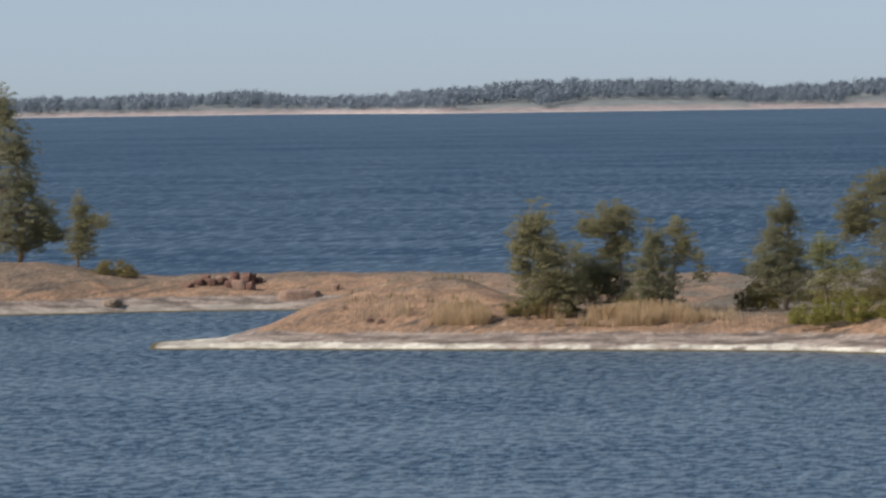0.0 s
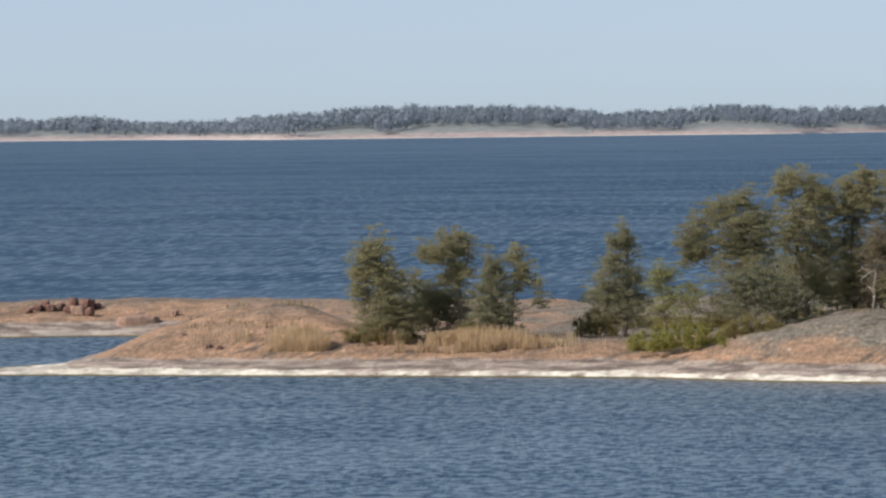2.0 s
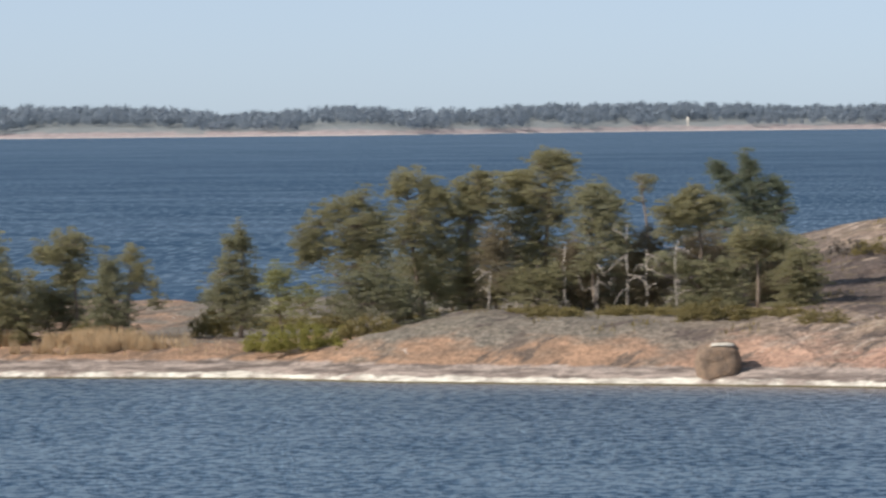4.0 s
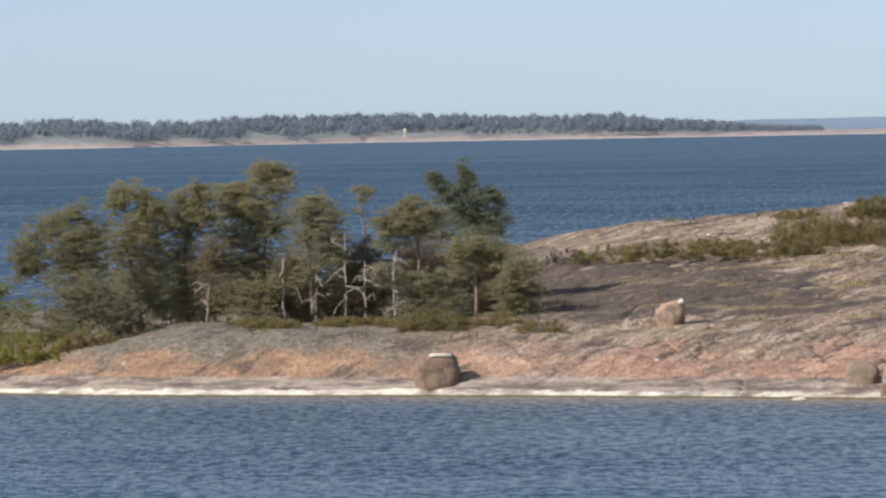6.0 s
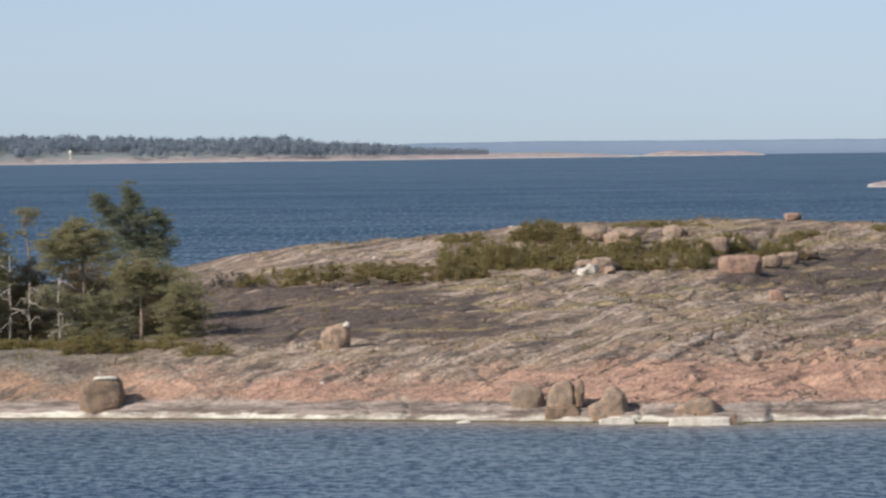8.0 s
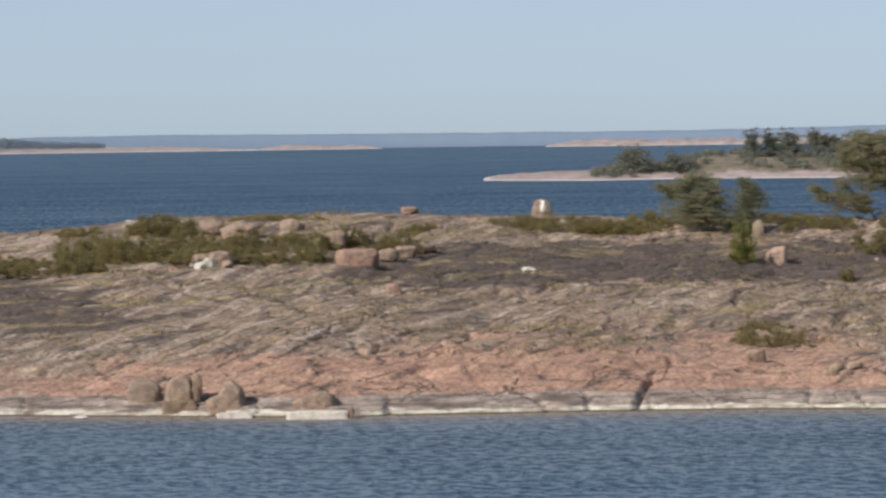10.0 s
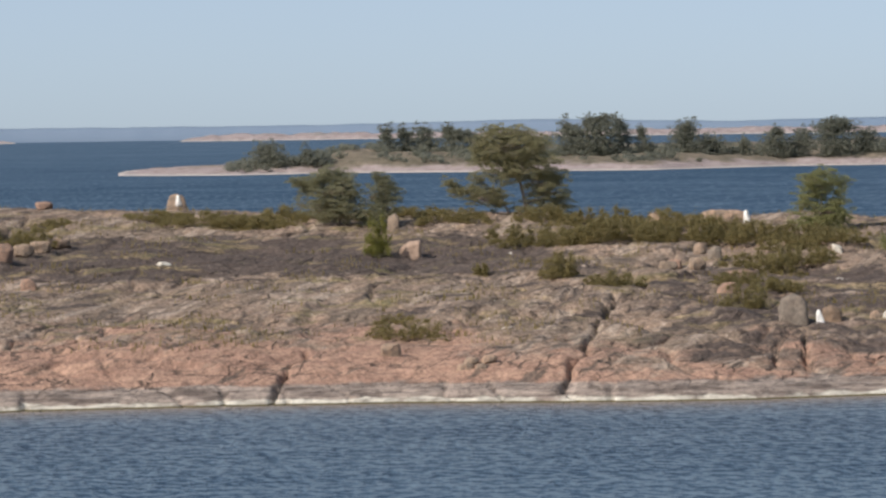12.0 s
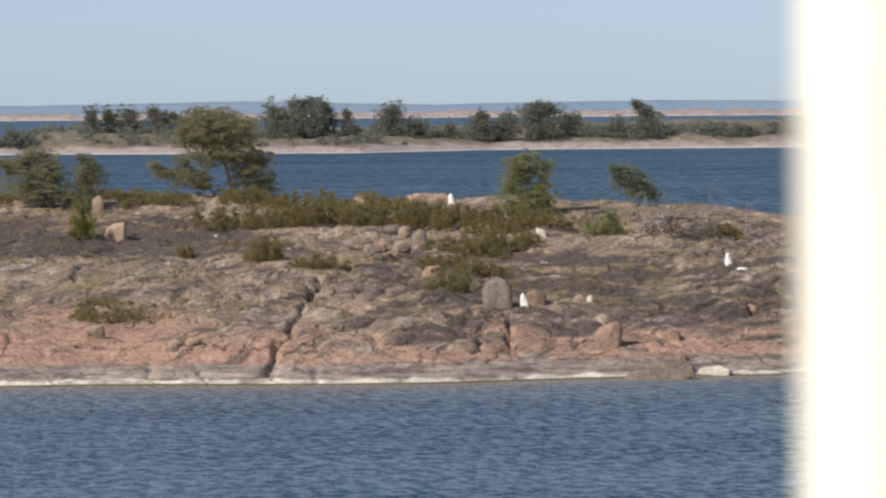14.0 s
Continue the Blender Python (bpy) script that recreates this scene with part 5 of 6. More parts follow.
FOOT = [
    (54.8, 257.6, 0.64, 0.75, 0.2, 0.0, BOULDER, B_TAN), (54.8, 248.4, 0.5, 1.7, 0.5, 0.0, RED_STONE, "flat reddish rock slab"), (53.0, 243.0, 0.6, 0.95, 0.4, 0.0, RED_STONE, "reddish broken rock below the junipers"),
     (68.2, 243.2, 0.62, 0.5, 0.2, -0.2, WHITE_STONE, "white upright stone on dark rock"),
    (68.6, 242.3, 0.14, 0.7, 0.3, 0.0, WHITE_STONE, "flat white stone beside an upright one"), 
]
LEDGE = [
    (9.0, 260.2, 0.4, 1.0, 0.3, 0.0, BOULDER, "grey rubble stone beside junipers"), (11.6, 259.9, 0.45, 0.9, 0.4, 0.0, BOULDER, "grey rubble stone beside junipers"),
    (9.8, 259.6, 0.28, 0.5, 0.4, 0.0, PALE_STONE, "pale rubble stone beside junipers"), 
     (51.6, 250.6, 0.5, 0.9, 0.7, 0.0, BOULDER, "broken grey rock below the junipers"),
    (53.2, 250.8, 0.6, 0.8, 0.7, 0.0, BOULDER, "broken grey rock below the junipers"), (52.4, 252.6, 0.45, 0.7, 0.6, 0.0, RED_STONE, "broken reddish rock below the junipers"),
]
RUBBLE = [
    (19.9, 261.3, 0.62, 1.1, 0.5, 0.1, BOULDER, "grey rubble block beside a long red one"), (21.0, 263.1, 0.6, 1.2, 0.4, 0.0, BOULDER, "grey rubble block above the dark slope"),
    (22.1, 266.0, 0.5, 1.3, 0.4, -0.1, BOULDER, "grey rubble block above the dark slope"), (10.0, 257.8, 0.35, 0.55, 0.4, 0.1, PALE_STONE, "pale rubble stone below junipers"),
    (10.5, 258.4, 0.5, 0.7, 0.5, 0.0, PALE_STONE, "pale rubble stone below junipers"), (11.1, 259.4, 0.75, 1.2, 0.3, 0.0, BOULDER, "rounded grey rock below junipers"),
    (11.4, 257.6, 0.4, 0.6, 0.5, 0.1, BOULDER, "grey rubble stone below junipers"), (12.8, 276.2, 0.9, 1.5, 0.3, 0.1, BOULDER, "tan rock between junipers"),
    (11.4, 277.1, 0.8, 1.4, 0.3, 0.0, BOULDER, "tan rock between junipers"), (17.4, 267.5, 0.8, 1.5, 0.4, 0.0, BOULDER, "tan rock between junipers"),
    (15.6, 274.0, 0.7, 1.3, 0.4, 0.1, BOULDER, "tan rock between junipers"),
]
SKERRY = [
    (-77.9, 285.4, 0.35, 0.6, 0.7, 0.15, DARK_RED, "dark red broken rock on the low skerry"), (-77.7, 286, 0.45, 0.6, 0.95, 0.3, DARK_RED, "dark red broken rock on the low skerry"),
    (-77.2, 285.6, 0.4, 0.7, 0.7, -0.25, DARK_RED, "dark red broken rock on the low skerry"), (-76.8, 285.8, 0.5, 0.5, 0.7, 0.3, RED_STONE, "dark red broken rock on the low skerry"),
    (-76.6, 286.2, 0.35, 0.5, 0.85, -0.25, DARK_RED, "dark red broken rock on the low skerry"), (-75.9, 285.1, 0.45, 0.7, 0.95, 0.15, DARK_RED, "dark red broken rock on the low skerry"),
    (-76, 286.4, 0.6, 0.6, 0.7, -0.25, DARK_RED, "dark red broken rock on the low skerry"), (-75.2, 284.6, 0.5, 0.8, 0.7, -0.25, RED_STONE, "dark red broken rock on the low skerry"),
    (-75.2, 285.9, 0.7, 0.6, 0.85, 0.15, DARK_RED, "dark red broken rock on the low skerry"), (-74.5, 284.4, 0.5, 0.5, 0.7, 0.15, DARK_RED, "dark red broken rock on the low skerry"),
    (-74.9, 286.1, 0.6, 0.45, 0.95, 0.15, DARK_RED, "dark red broken rock on the low skerry"), (-69.5, 284.6, 0.35, 0.45, 0.95, 0.15, RED_STONE, "dark red broken rock on the low skerry"),
    (-74.6, 286.4, 0.3, 0.5, 0.85, -0.1, DARK_RED, "dark red broken rock on the low skerry"), (-78.2, 284.5, 0.3, 0.5, 0.7, 0.3, DARK_RED, "dark red broken rock on the low skerry"),
]
SMALL = [
      (33.4, 223.6, 0.55, 0.9, 0.8, 0.0, BOULDER, "square block set in the rock"),
    (36.4, 219.9, 0.36, 0.7, 0.3, 0.0, BOULDER, B_TAN), (37.2, 219.9, 0.34, 0.7, 0.3, 0.0, BOULDER, B_TAN), (-41.5, 239.6, 0.4, 0.55, 0.5, 0.0, BOULDER, "tan stone under the pines"),
     
    (-81.5, 279.5, 0.4, 1.2, 0.5, 0.0, BOULDER, "tan rock at the foot of the skerry"),
]
for heap in (BLOCKS, HILL, FOOT, LEDGE, RUBBLE, SKERRY, SMALL):
    for x, y, h, w, box, lean, material, label in heap:
        seed += 1
        pointed = 0.6 if "pointed" in label else 0.35 if material is WHITE_STONE else 0.0
        boulder(x, y, h, w, seed, box, material, label, "stone" if h < 0.6 else "boulder", lean=lean, taper=pointed,
                       deep=0.3 if "ledge" in label else 0.8, base=-0.1 if "at the waterline" in label and material is PALE_STONE else None)


# blocks: x, y, outline as (sideways, height), depth
block(-12.8, 226.5, ((-1, -0.13), (-1.03, 0.91), (-0.77, 1.18), (-0.14, 1.33), (0.7, 1.34), (0.92, 1.05), (1.03, 0.55), (0.95, 0.14), (-0.01, -0.12), (-0.65, -0.24)), 1.5, BROWN_STONE, "large square brown boulder with a pale top at the waterline", mark=((-0.39, 1.2), (-0.27, 1.35), (0.67, 1.36), (0.77, 1.23)))
block(-2.3, 235.1, ((-0.72, 0.04), (-0.77, 0.72), (-0.46, 1.01), (0.12, 1.13), (0.46, 1.26), (0.62, 0.94), (0.54, 0.34), (0.2, -0.05)), 1, BOULDER, "upright leaning tan boulder on the slope", mark=((0.23, 1.05), (0.41, 1.26), (0.59, 1.2), (0.59, 0.99)))
block(6.1, 220.2, ((-0.65, -0.14), (-0.83, 0.35), (-0.65, 0.74), (0.28, 0.81), (0.65, 0.51), (0.75, 0.01), (0.45, -0.2)), 1.2, BOULDER, "rounded tan boulder beside two others at the water")
block(7.6, 218.6, ((-0.83, -0.1), (-0.79, 0.27), (0.56, 0.27), (0.75, -0.02), (0.31, -0.19)), 1.3, BROWN_STONE, "dark flat ledge block under a boulder")
block(7.6, 219.2, ((-0.76, -0.1), (-0.68, 0.68), (-0.31, 1.12), (0.22, 1.14), (0.44, 0.99), (0.59, 0.33), (0.49, -0.11)), 1.2, BOULDER, "tall square tan boulder beside another at the water")
block(8.3, 219.1, ((-0.25, -0.05), (-0.2, 1), (0.04, 1.17), (0.22, 0.92), (0.19, 0.31), (-0, -0.08)), 1, BROWN_STONE, "narrow dark boulder leaning on a tan one")
block(9.6, 217.9, ((-0.94, -0.05), (-0.98, 0.24), (-0.4, 0.48), (-0.21, 0.99), (0.16, 1.08), (0.6, 0.71), (0.91, 0.12), (0.87, -0.17), (-0.01, -0.21)), 1.3, BOULDER, "domed grey boulder at the edge of the water")
block(13.4, 216.9, ((-1.01, -0.11), (-1.06, 0.13), (-0.46, 0.41), (0.27, 0.53), (0.76, 0.35), (0.88, 0.01), (0.63, -0.18)), 1.4, BOULDER, "low domed tan boulder at the water")
block(18.1, 258, ((-1.11, 0.02), (-1.11, 0.66), (-0.74, 0.8), (0.85, 0.78), (1.05, 0.49), (0.94, -0.03), (0.13, -0.14)), 1.2, RED_STONE, "long square red-brown block beside junipers")
block(19.2, 248.9, ((-0.43, -0.14), (-0.37, 0.36), (0.02, 0.44), (0.38, 0.21), (0.41, -0.21)), 0.6, RED_STONE, "small square red stone on the slope")
block(30.5, 285.7, ((-0.59, 0.11), (-0.4, 0.88), (-0.04, 1), (0.4, 0.9), (0.63, 0.1)), 0.9, BOULDER, "upright boulder with a white painted patch on the crest", mark=((-0.08, 0.23), (-0.01, 0.94), (0.18, 0.97), (0.37, 0.23)))
block(40, 260.7, ((-0.68, -0.04), (-0.56, 0.32), (-0.06, 0.66), (0.58, 0.74), (0.7, 0), (0.02, -0.16)), 1.1, PINK_STONE, "pale pink angular boulder on dark rock")
block(40.6, 270.3, ((-0.26, -0.06), (-0.35, 0.67), (0.04, 0.91), (0.29, 0.7), (0.29, -0.01)), 0.7, BOULDER, "upright stone beside a bush")
block(58.6, 270.1, ((-1.21, 0.23), (-1.08, 0.78), (-0.53, 0.93), (1.26, 0.88), (1.48, 0.13), (0.09, 0.03)), 1, BOULDER, "long flat boulder with a white end among junipers", mark=((1.23, 0.17), (1.23, 0.81), (1.44, 0.87), (1.69, 0.13)))
block(55.3, 270.8, ((-0.73, 0.08), (-0.51, 0.63), (-0.05, 0.81), (0.54, 0.59), (0.75, 0.06)), 1, BOULDER, "rounded tan boulder behind junipers")
block(55, 255, ((-0.34, -0.12), (-0.37, 0.29), (-0.05, 0.6), (0.33, 0.48), (0.44, -0.1)), 0.8, GREY_STONE, "rounded grey boulder below the junipers")
block(52.8, 227.8, ((-0.58, -0.03), (-0.71, 0.67), (-0.53, 1.12), (-0.16, 1.29), (0.28, 1.26), (0.62, 0.89), (0.72, 0.13), (0.36, -0.12)), 1.5, GREY_STONE, "large rounded grey boulder with a long shadow")
block(55.5, 231.4, ((-0.46, -0.12), (-0.49, 0.55), (-0.01, 0.75), (0.41, 0.48), (0.55, -0.1)), 1.1, BROWN_STONE, "brown boulder beside a white-marked stone")
block(53.9, 227.1, ((-0.17, -0.1), (-0.2, 0.47), (-0.04, 0.62), (0.11, 0.31), (0.3, -0.11)), 0.3, WHITE_STONE, "white painted pointed stone between two boulders", "stone")
block(55.8, 218.9, ((-0.52, 0.02), (-0.62, 0.62), (-0.3, 0.9), (0.41, 1.09), (0.61, 0.84), (0.56, 0.18), (-0.14, -0.06)), 1.1, RED_STONE, "square red-brown boulder near the shore")
block(59.2, 220.9, ((-0.44, -0.12), (-0.47, 0.14), (-0.06, 0.41), (0.42, 0.28), (0.55, -0.11)), 0.8, RED_STONE, "small rounded red boulder near the shore", "stone")
block(66.3, 232.5, ((-0.35, -0.43), (-0.38, -0.13), (-0.03, 0.11), (0.35, -0.11), (0.4, -0.46)), 0.7, RED_STONE, "pinkish pointed stone on the slope", "stone")
block(58.3, 215.9, ((-0.24, -0.04), (-0.24, 0.31), (-0.01, 0.43), (0.21, 0.23), (0.28, -0.07)), 0.6, BOULDER, "upright tan stone above the shore ledge", "stone")
block(57.7, 231.9, ((-0.25, -0.06), (-0.25, 0.23), (0.04, 0.36), (0.23, 0.18), (0.23, -0.09)), 0.4, BOULDER, "small tan stone on bare rock", "stone")
block(58.2, 231.8, ((-0.16, -0.06), (-0.13, 0.26), (0.08, 0.31), (0.21, -0.04)), 0.35, PALE_STONE, "small pale stone on bare rock", "stone")
block(61.3, 254.4, ((-0.28, 0.29), (-0.19, 0.34), (0.25, 0.22), (0.3, -0.1), (-0.08, -0.04)), 0.5, PALE_STONE, "small pale stone beside a bush", "stone")
block(-71.2, 283.1, ((-1.55, -0.04), (-1.23, 0.35), (-0.09, 0.47), (1.05, 0.39), (1.25, 0.09), (0.56, -0.19)), 0.9, RED_STONE, "broad flat red rock on the low skerry")
block(56.2, 212.3, ((-1.43, 0.32), (-1.18, 0.61), (-0.69, 0.71), (1.56, 0.76), (1.71, 0.44), (0.04, 0.26)), 0.8, GREY_STONE, "long grey ledge at the waterline")
block(57.2, 214.3, ((-1.57, -0.14), (-1.32, 0.08), (-0.33, 0.17), (0.78, 0.18), (1.2, 0.03), (1.25, -0.22)), 0.8, GREY_STONE, "grey ledge above the waterline")
block(59.3, 213.9, ((-0.83, -0.2), (-0.66, 0.12), (0.21, 0.23), (0.7, 0.03), (0.58, -0.22)), 0.7, PALE_STONE, "broken pale ledge at the waterline")
block(36.1, 219.3, ((-0.44, -0.12), (-0.39, 0.17), (0.18, 0.21), (0.35, 0.06), (0.3, -0.13)), 0.6, BOULDER, "flat tan stone lodged in a joint", "stone")
block(36.7, 219, ((-0.27, -0.08), (-0.25, 0.15), (0.2, 0.19), (0.32, -0.06)), 0.5, BOULDER, "flat tan stone lodged in a joint", "stone")
block(-56.7, 239.1, ((-0.26, -0.05), (-0.12, 0.2), (0.15, 0.16), (0.23, -0.08)), 0.35, DARK_RED, "dark stone at the foot of the knoll", "stone")
block(-56.1, 238.8, ((-0.23, -0.04), (-0.12, 0.2), (0.15, 0.14), (0.21, -0.08)), 0.35, DARK_RED, "dark stone at the foot of the knoll", "stone")
block(-58.3, 240.7, ((-0.22, -0.08), (-0.11, 0.09), (0.17, 0.03), (0.17, -0.11)), 0.35, DARK_RED, "dark stone at the foot of the knoll", "stone")
block(13.2, 214.5, ((-1.36, 0.2), (-1.31, 0.49), (-0.02, 0.56), (1.32, 0.52), (1.37, 0.21)), 1, PALE_STONE, "long pale ledge awash at the waterline")
block(14.6, 214.3, ((-0.19, 0.25), (-0.14, 0.66), (0.13, 0.73), (0.2, 0.24)), 0.6, BROWN_STONE, "dark ledge block at the end of a pale one", "stone")
block(9.8, 216.1, ((-0.78, 0.11), (-0.73, 0.37), (0.09, 0.43), (0.69, 0.37), (0.74, 0.11)), 0.8, PALE_STONE, "pale ledge block under a boulder")


def islet_pine(x, y, z, lobes):
    b = math.degrees(math.atan2(x, y))
    g = float(islet_height(np.array(b), np.array(math.hypot(x, y))))
    lobed_pine(x, y, ISLET_LEAF, "dark feathery pine on the far islet", tuple((dx, h + z - g, rx * 1.25, rz) for dx, h, rx, rz in lobes), 1.0, 0.85, 0.62, 0.42, g,
               "islet_pine", "pines on the islet")


islet_pine(161.0, 1279.9, 1.7, ((-0.7, 4.9, 3.17, 1.44), (-1.4, 2.3, 4.32, 1.73), (2.2, 1.6, 3.17, 1.44),))
islet_pine(170.7, 1278.7, 1.6, ((-0.9, 4, 1.3, 1.44), (0.6, 2, 3.74, 1.3), (3.5, 1.1, 2.3, 0.86),))
islet_pine(195.7, 1305.4, 4.0, ((-1.2, 6.8, 1.62, 1.33), (-1.3, 4.1, 2.06, 1.47), (-0.3, 1.8, 3.24, 1.47),))
islet_pine(201.2, 1309.6, 3.9, ((-1.9, 6.5, 1.33, 1.33), (-0.4, 4.6, 2.37, 1.77), (0.4, 1.8, 4.14, 1.63),))
islet_pine(205.2, 1309.0, 3.9, ((-0.6, 6.5, 2.37, 1.33), (0.4, 4.1, 2.37, 1.77), (0, 1.6, 2.96, 1.63),))
islet_pine(212.2, 1307.9, 3.9, ((-1.2, 7, 1.48, 1.18), (-0.3, 5.2, 2.66, 1.18), (2.7, 5.1, 2.37, 1.04), (0, 1.9, 4.44, 1.77),))
islet_pine(218.3, 1306.9, 3.8, ((-0.6, 4.4, 2.66, 1.48), (1.2, 1.9, 3.84, 1.77),))
islet_pine(238.9, 1277.9, 2.5, ((-2.2, 8.4, 1.45, 1.74), (0.7, 6.9, 2.61, 1.45), (-1.5, 4.1, 4.35, 2.32), (1.5, 1.9, 4.35, 1.74),))
islet_pine(245.0, 1276.7, 2.4, ((-1.9, 9.9, 2.32, 1.16), (2.5, 10.3, 2.32, 1.16), (0.3, 7.7, 4.93, 1.45), (-0.4, 4.5, 4.93, 2.03), (0.3, 1.9, 4.35, 1.6),))
islet_pine(251.7, 1280.5, 2.3, ((-0.9, 9.9, 1.46, 1.31), (0.3, 7.7, 2.33, 1.6), (0, 4.8, 2.91, 2.04), (-0.4, 1.9, 2.91, 1.46),))
islet_pine(257.4, 1279.4, 2.5, ((-0.6, 7.7, 0.73, 1.31), (-0.3, 5.5, 1.6, 1.46), (0.3, 2.8, 2.33, 1.75), (2.5, 1.9, 1.75, 1.17),))
islet_pine(270.4, 1286.9, 2.8, ((0.7, 8, 2.35, 1.17), (-1, 6, 2.93, 1.47), (0, 3.7, 4.11, 1.47), (0.7, 1.5, 4.4, 1.32),))
islet_pine(277.7, 1288.4, 2.7, ((-1, 4.3, 2.65, 1.32), (0.4, 2.2, 3.82, 1.47),))
islet_pine(287.3, 1293.5, 2.5, ((-0.3, 4, 1.33, 1.18), (0, 1.8, 2.37, 1.48),))
islet_pine(294.5, 1291.9, 2.4, ((0.3, 6.9, 0.89, 1.33), (2.1, 6.2, 1.18, 1.33), (-0.3, 4.3, 2.66, 1.48), (1.8, 2.8, 2.96, 1.48), (-0.9, 1.3, 4.44, 1.18),))
islet_pine(303.5, 1294.9, 1.6, ((0, 6.8, 2.08, 1.34), (-1, 4.2, 3.56, 1.63), (-3, 2, 3.86, 1.34),))
islet_pine(311.7, 1293.0, 1.5, ((-0.3, 9.8, 2.67, 0.89), (-2.5, 8.3, 3.56, 1.19), (3, 8.6, 2.67, 1.19), (-1, 5.4, 5.34, 1.63), (1.2, 2.4, 5.34, 1.63),))
islet_pine(319.8, 1293.0, 1.4, ((-0.7, 6.8, 2.38, 1.19), (0.7, 4.1, 3.27, 1.78), (0, 1.8, 4.16, 1.34),))
islet_pine(331.3, 1293.2, 1.6, ((-2.2, 3, 2.09, 1.34), (1.5, 4.9, 2.38, 1.49), (0.7, 1.9, 3.58, 1.34),))
islet_pine(339.7, 1291.1, 1.5, ((-3, 10.4, 1.04, 0.89), (-0.9, 8.8, 2.09, 0.74), (1, 6.7, 2.98, 1.19), (-0.4, 4.5, 3.87, 1.34), (1.8, 2.2, 4.17, 1.49),))
islet_pine(357.4, 1291.5, 1.4, ((-1, 3.3, 3.29, 1.2), (1.9, 2.1, 3.89, 1.2),))
islet_pine(365.7, 1289.1, 1.3, ((-1.5, 3.3, 2.99, 1.2), (2.2, 2.4, 3.59, 1.2),))


def beacon():
    """A small white light tower on the far shore."""
    b, d = radians(-3.55), 4285.0
    top = thing("light_beacon", d * math.sin(b), d * math.cos(b), 1.2, "small white light beacon on the far shore", "beacon")

    def drum(name, z0, z1, r0, r1, material):
        verts, faces = [], []
        tube(verts, faces, [(0, 0, z0), (0, 0, (z0 + z1) / 2), (0, 0, z1)], [r0, (r0 + r1) / 2, r1], 16)
        part(name, mesh_of(name, verts, faces, material), top)
    drum("plinth", -0.8, 1.2, 1.8, 1.8, PALE_STONE)
    drum("tower", 1.2, 7.4, 0.85, 0.7, PALE_STONE)
    drum("gallery", 7.4, 7.7, 1.3, 1.3, PALE_STONE)
    drum("lantern", 7.7, 10.0, 1.15, 1.15, WHITE)
    drum("cap", 10.0, 10.8, 1.2, 0.15, PALE_STONE)


def dead_tree(x, y, high, seed, bends=5, label="bleached dead pine trunk with broken branches", lean=0.0, thick=0.05):
    rng = np.random.default_rng(seed)
    top = thing("dead_tree", x, y, float(land(x, y)) - 0.1, label, "dead tree", "dead trees in the grove")
    verts, faces = [], []
    tube(verts, faces, [(lean * high * u + rng.uniform(-0.04, 0.04), 0, high * u) for u in np.linspace(0, 1, 7)], [thick * (1 - 0.65 * u) for u in np.linspace(0, 1, 7)], 7)
    part("trunk", mesh_of("trunk", verts, faces, DEAD, True), top)
    for _ in range(bends):
        verts, faces = [], []
        u, a, r = rng.uniform(0.25, 0.95), rng.uniform(0, 6.28), rng.uniform(0.4, 1.5)
        p = Vector((lean * high * u, 0, high * u))
        q = p + Vector((math.cos(a) * r * 0.6, math.sin(a) * r * 0.3, rng.uniform(-0.5, 0.5) * r))
        s = q + Vector((math.cos(a) * r * rng.uniform(-0.2, 0.6), math.sin(a) * r * 0.3, rng.uniform(-0.8, 0.6) * r))
        tube(verts, faces, [p, p.lerp(q, 0.5) + Vector((0, 0, 0.08)), q, s], [thick * k for k in (0.6, 0.52, 0.4, 0.16)], 5)
        part("branch", mesh_of("branch", verts, faces, DEAD, True), top)


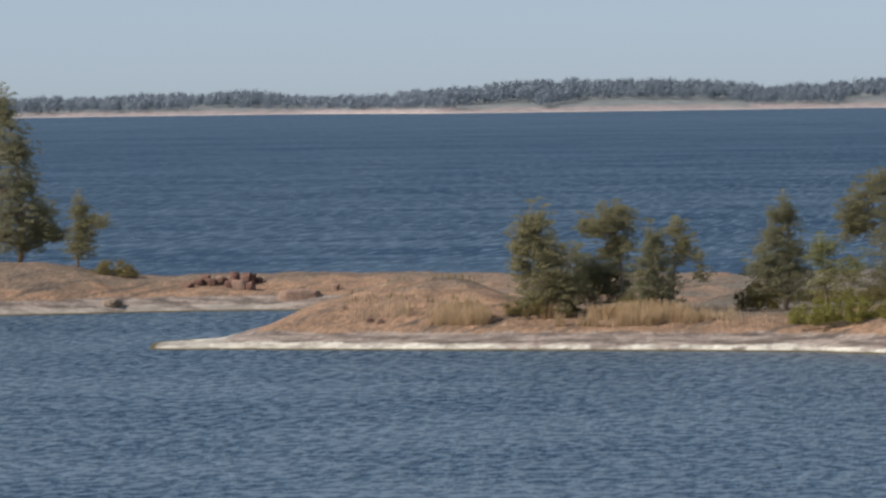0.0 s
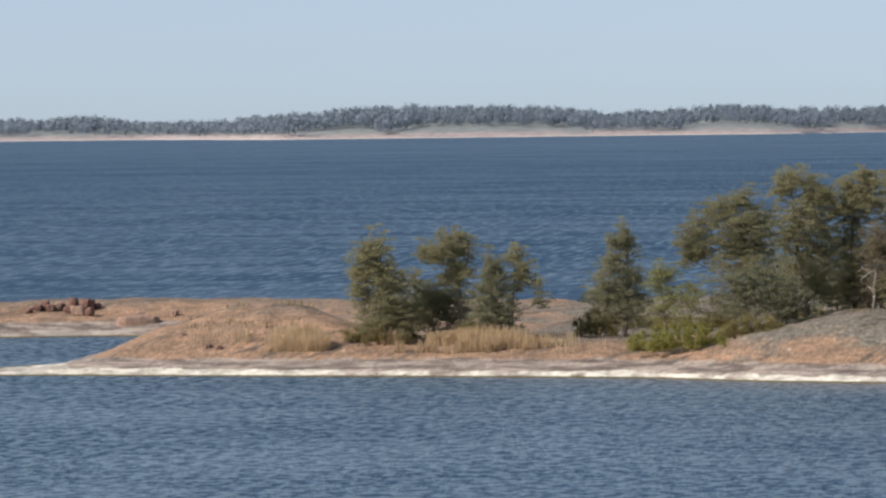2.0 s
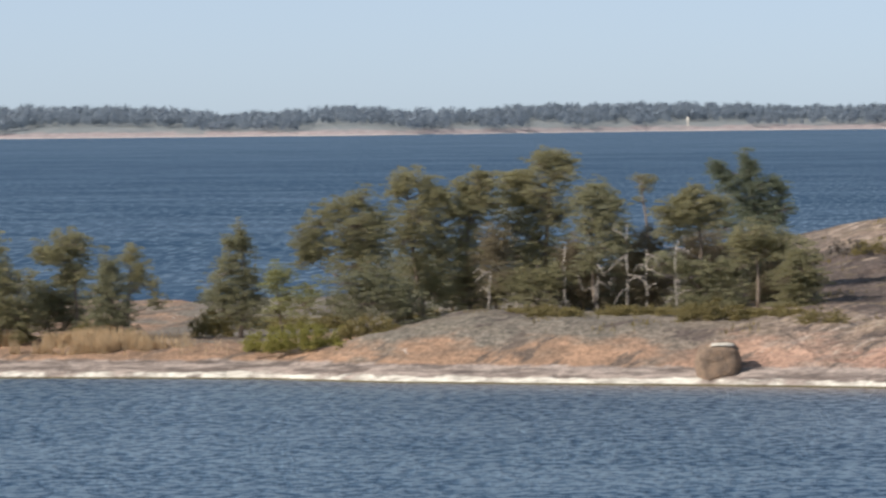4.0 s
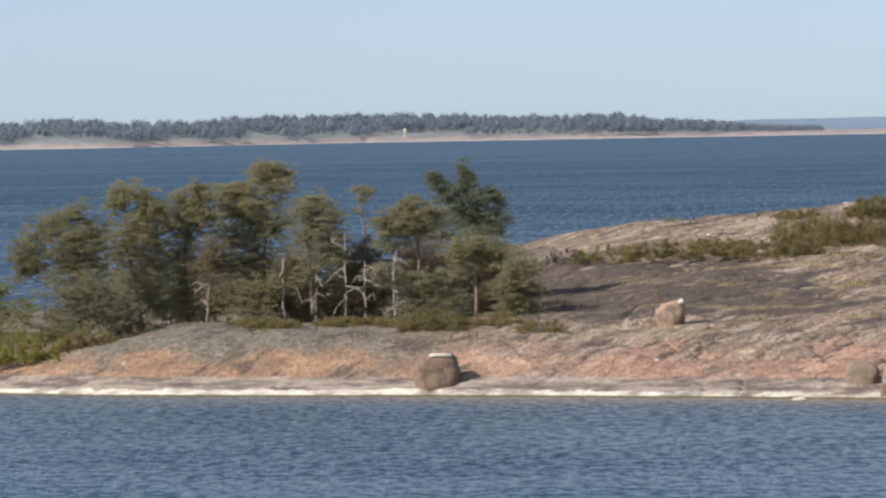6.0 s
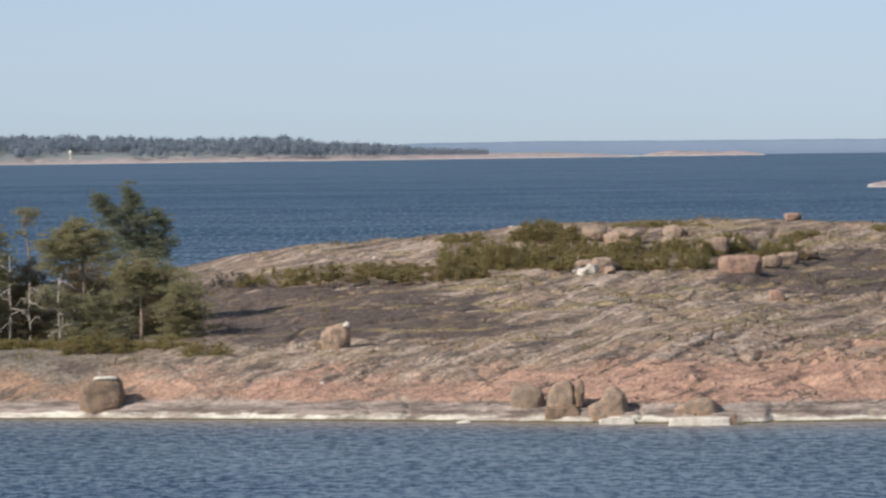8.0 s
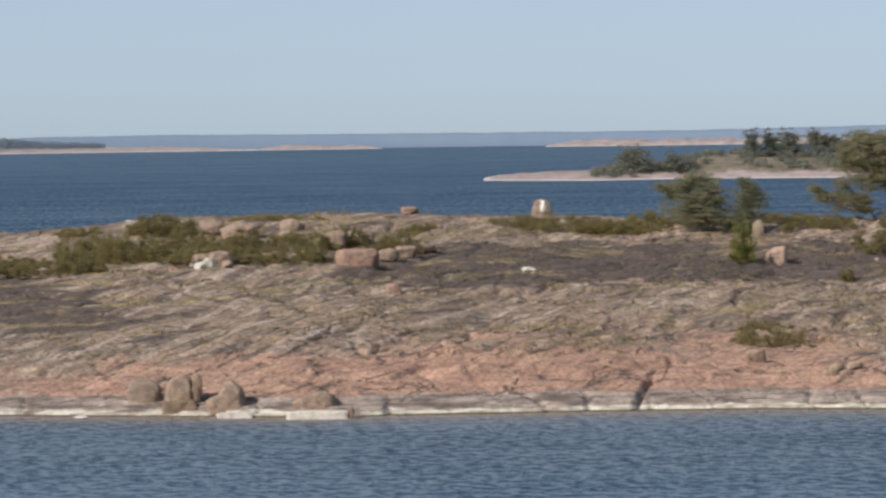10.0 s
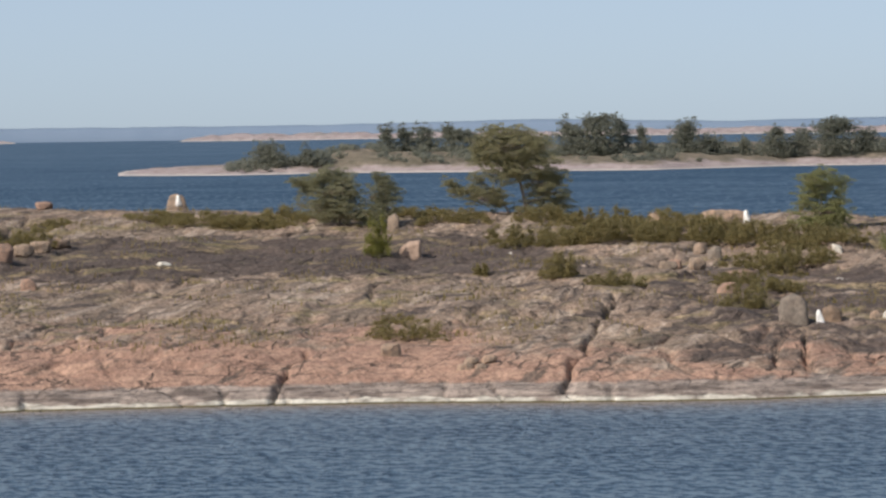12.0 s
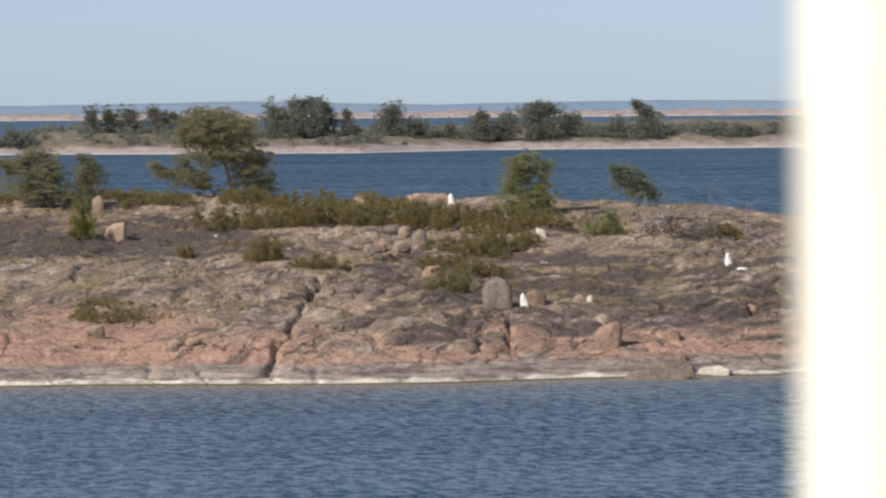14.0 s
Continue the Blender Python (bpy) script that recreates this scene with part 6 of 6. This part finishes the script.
def reeds():
    """Dry reeds in the hollow behind the shore, and tufts of dry grass over the hill."""
    rng = np.random.default_rng(5)

    def blades(name, pts, tall, material, label, wide=0.035):
        pts = np.array(pts)
        n = len(pts)
        h = tall * rng.uniform(0.5, 1.1, n)
        a = rng.uniform(0, 6.28, n)
        u = np.stack([np.cos(a), np.sin(a), 0 * a], 1) * wide / 2
        tip = pts + np.stack([rng.normal(0, 0.12, n) * h, rng.normal(0, 0.12, n) * h, h], 1)
        verts = np.stack([pts - u, pts + u, tip + u * 0.4, tip - u * 0.4], 1).reshape(-1, 3)
        tagged(new(name, mesh_of(name, verts, np.arange(4 * n).reshape(n, 4), material)), label, name.replace("_", " "), kind="stuff")
    pts = []
    while len(pts) < 6500:
        b = rng.choice((-11.9, -11.2, -10.4)) + rng.normal(0, 0.5)
        d = SHORE(b) + rng.uniform(3.2, 5.4)
        x, y = d * math.sin(radians(b)), d * math.cos(radians(b))
        if fbm(np.array(x / 1.6), np.array(y / 1.6), 2, 91) > -0.1:
            pts.append((x, y, float(bare_land(np.array(x), np.array(y))) - 0.05))
    pts = np.array(pts)
    pts[:, 2] = land(pts[:, 0], pts[:, 1]) - 0.04
    blades("dry_reeds", pts, 0.72, REED, "tall dry tan reeds behind the shore rock")
    b = rng.uniform(-17.3, 17.5, 60000)
    d = rng.uniform(225, 292, 60000)
    x, y = d * np.sin(np.radians(b)), d * np.cos(np.radians(b))
    z = land(x, y)
    keep = (fbm(x / 3.0, y / 2.2, 4, 95) > 0.30) & (z > 2.0)
    blades("dry_grass", np.stack([x, y, z - 0.03], 1)[keep][:20000], 0.3, GRASS, "tufts of dry grass in hollows of the rock", 0.06)


beacon()
dead_tree(-21.1, 243.2, 3.3, 1, 3, "bare pale dead pine trunk", 0.0, 0.06)
dead_tree(-24.6, 241.2, 2.2, 2, 4, "pale forked trunk in front of the pines", 0.05)
dead_tree(-18.0, 242.2, 4.6, 3, 8, "tall dead pine with a few stubs")
dead_tree(-17.0, 241.0, 3.2, 4, 10)
dead_tree(-15.6, 241.0, 3.4, 5, 10)
dead_tree(-19.5, 243.0, 2.6, 6, 5)
dead_tree(66.8, 254.6, 2.5, 11, 14, "leafless grey sapling on the rock", 0.05, 0.018)
dead_tree(68.2, 255.0, 2.2, 12, 14, "leafless grey sapling on the rock", -0.05, 0.018)
dead_tree(70.6, 255.2, 2.7, 13, 14, "leafless grey sapling on the rock", 0.0, 0.018)
dead_tree(72.4, 255.0, 2.0, 14, 12, "leafless grey sapling on the rock", 0.06, 0.018)
reeds()
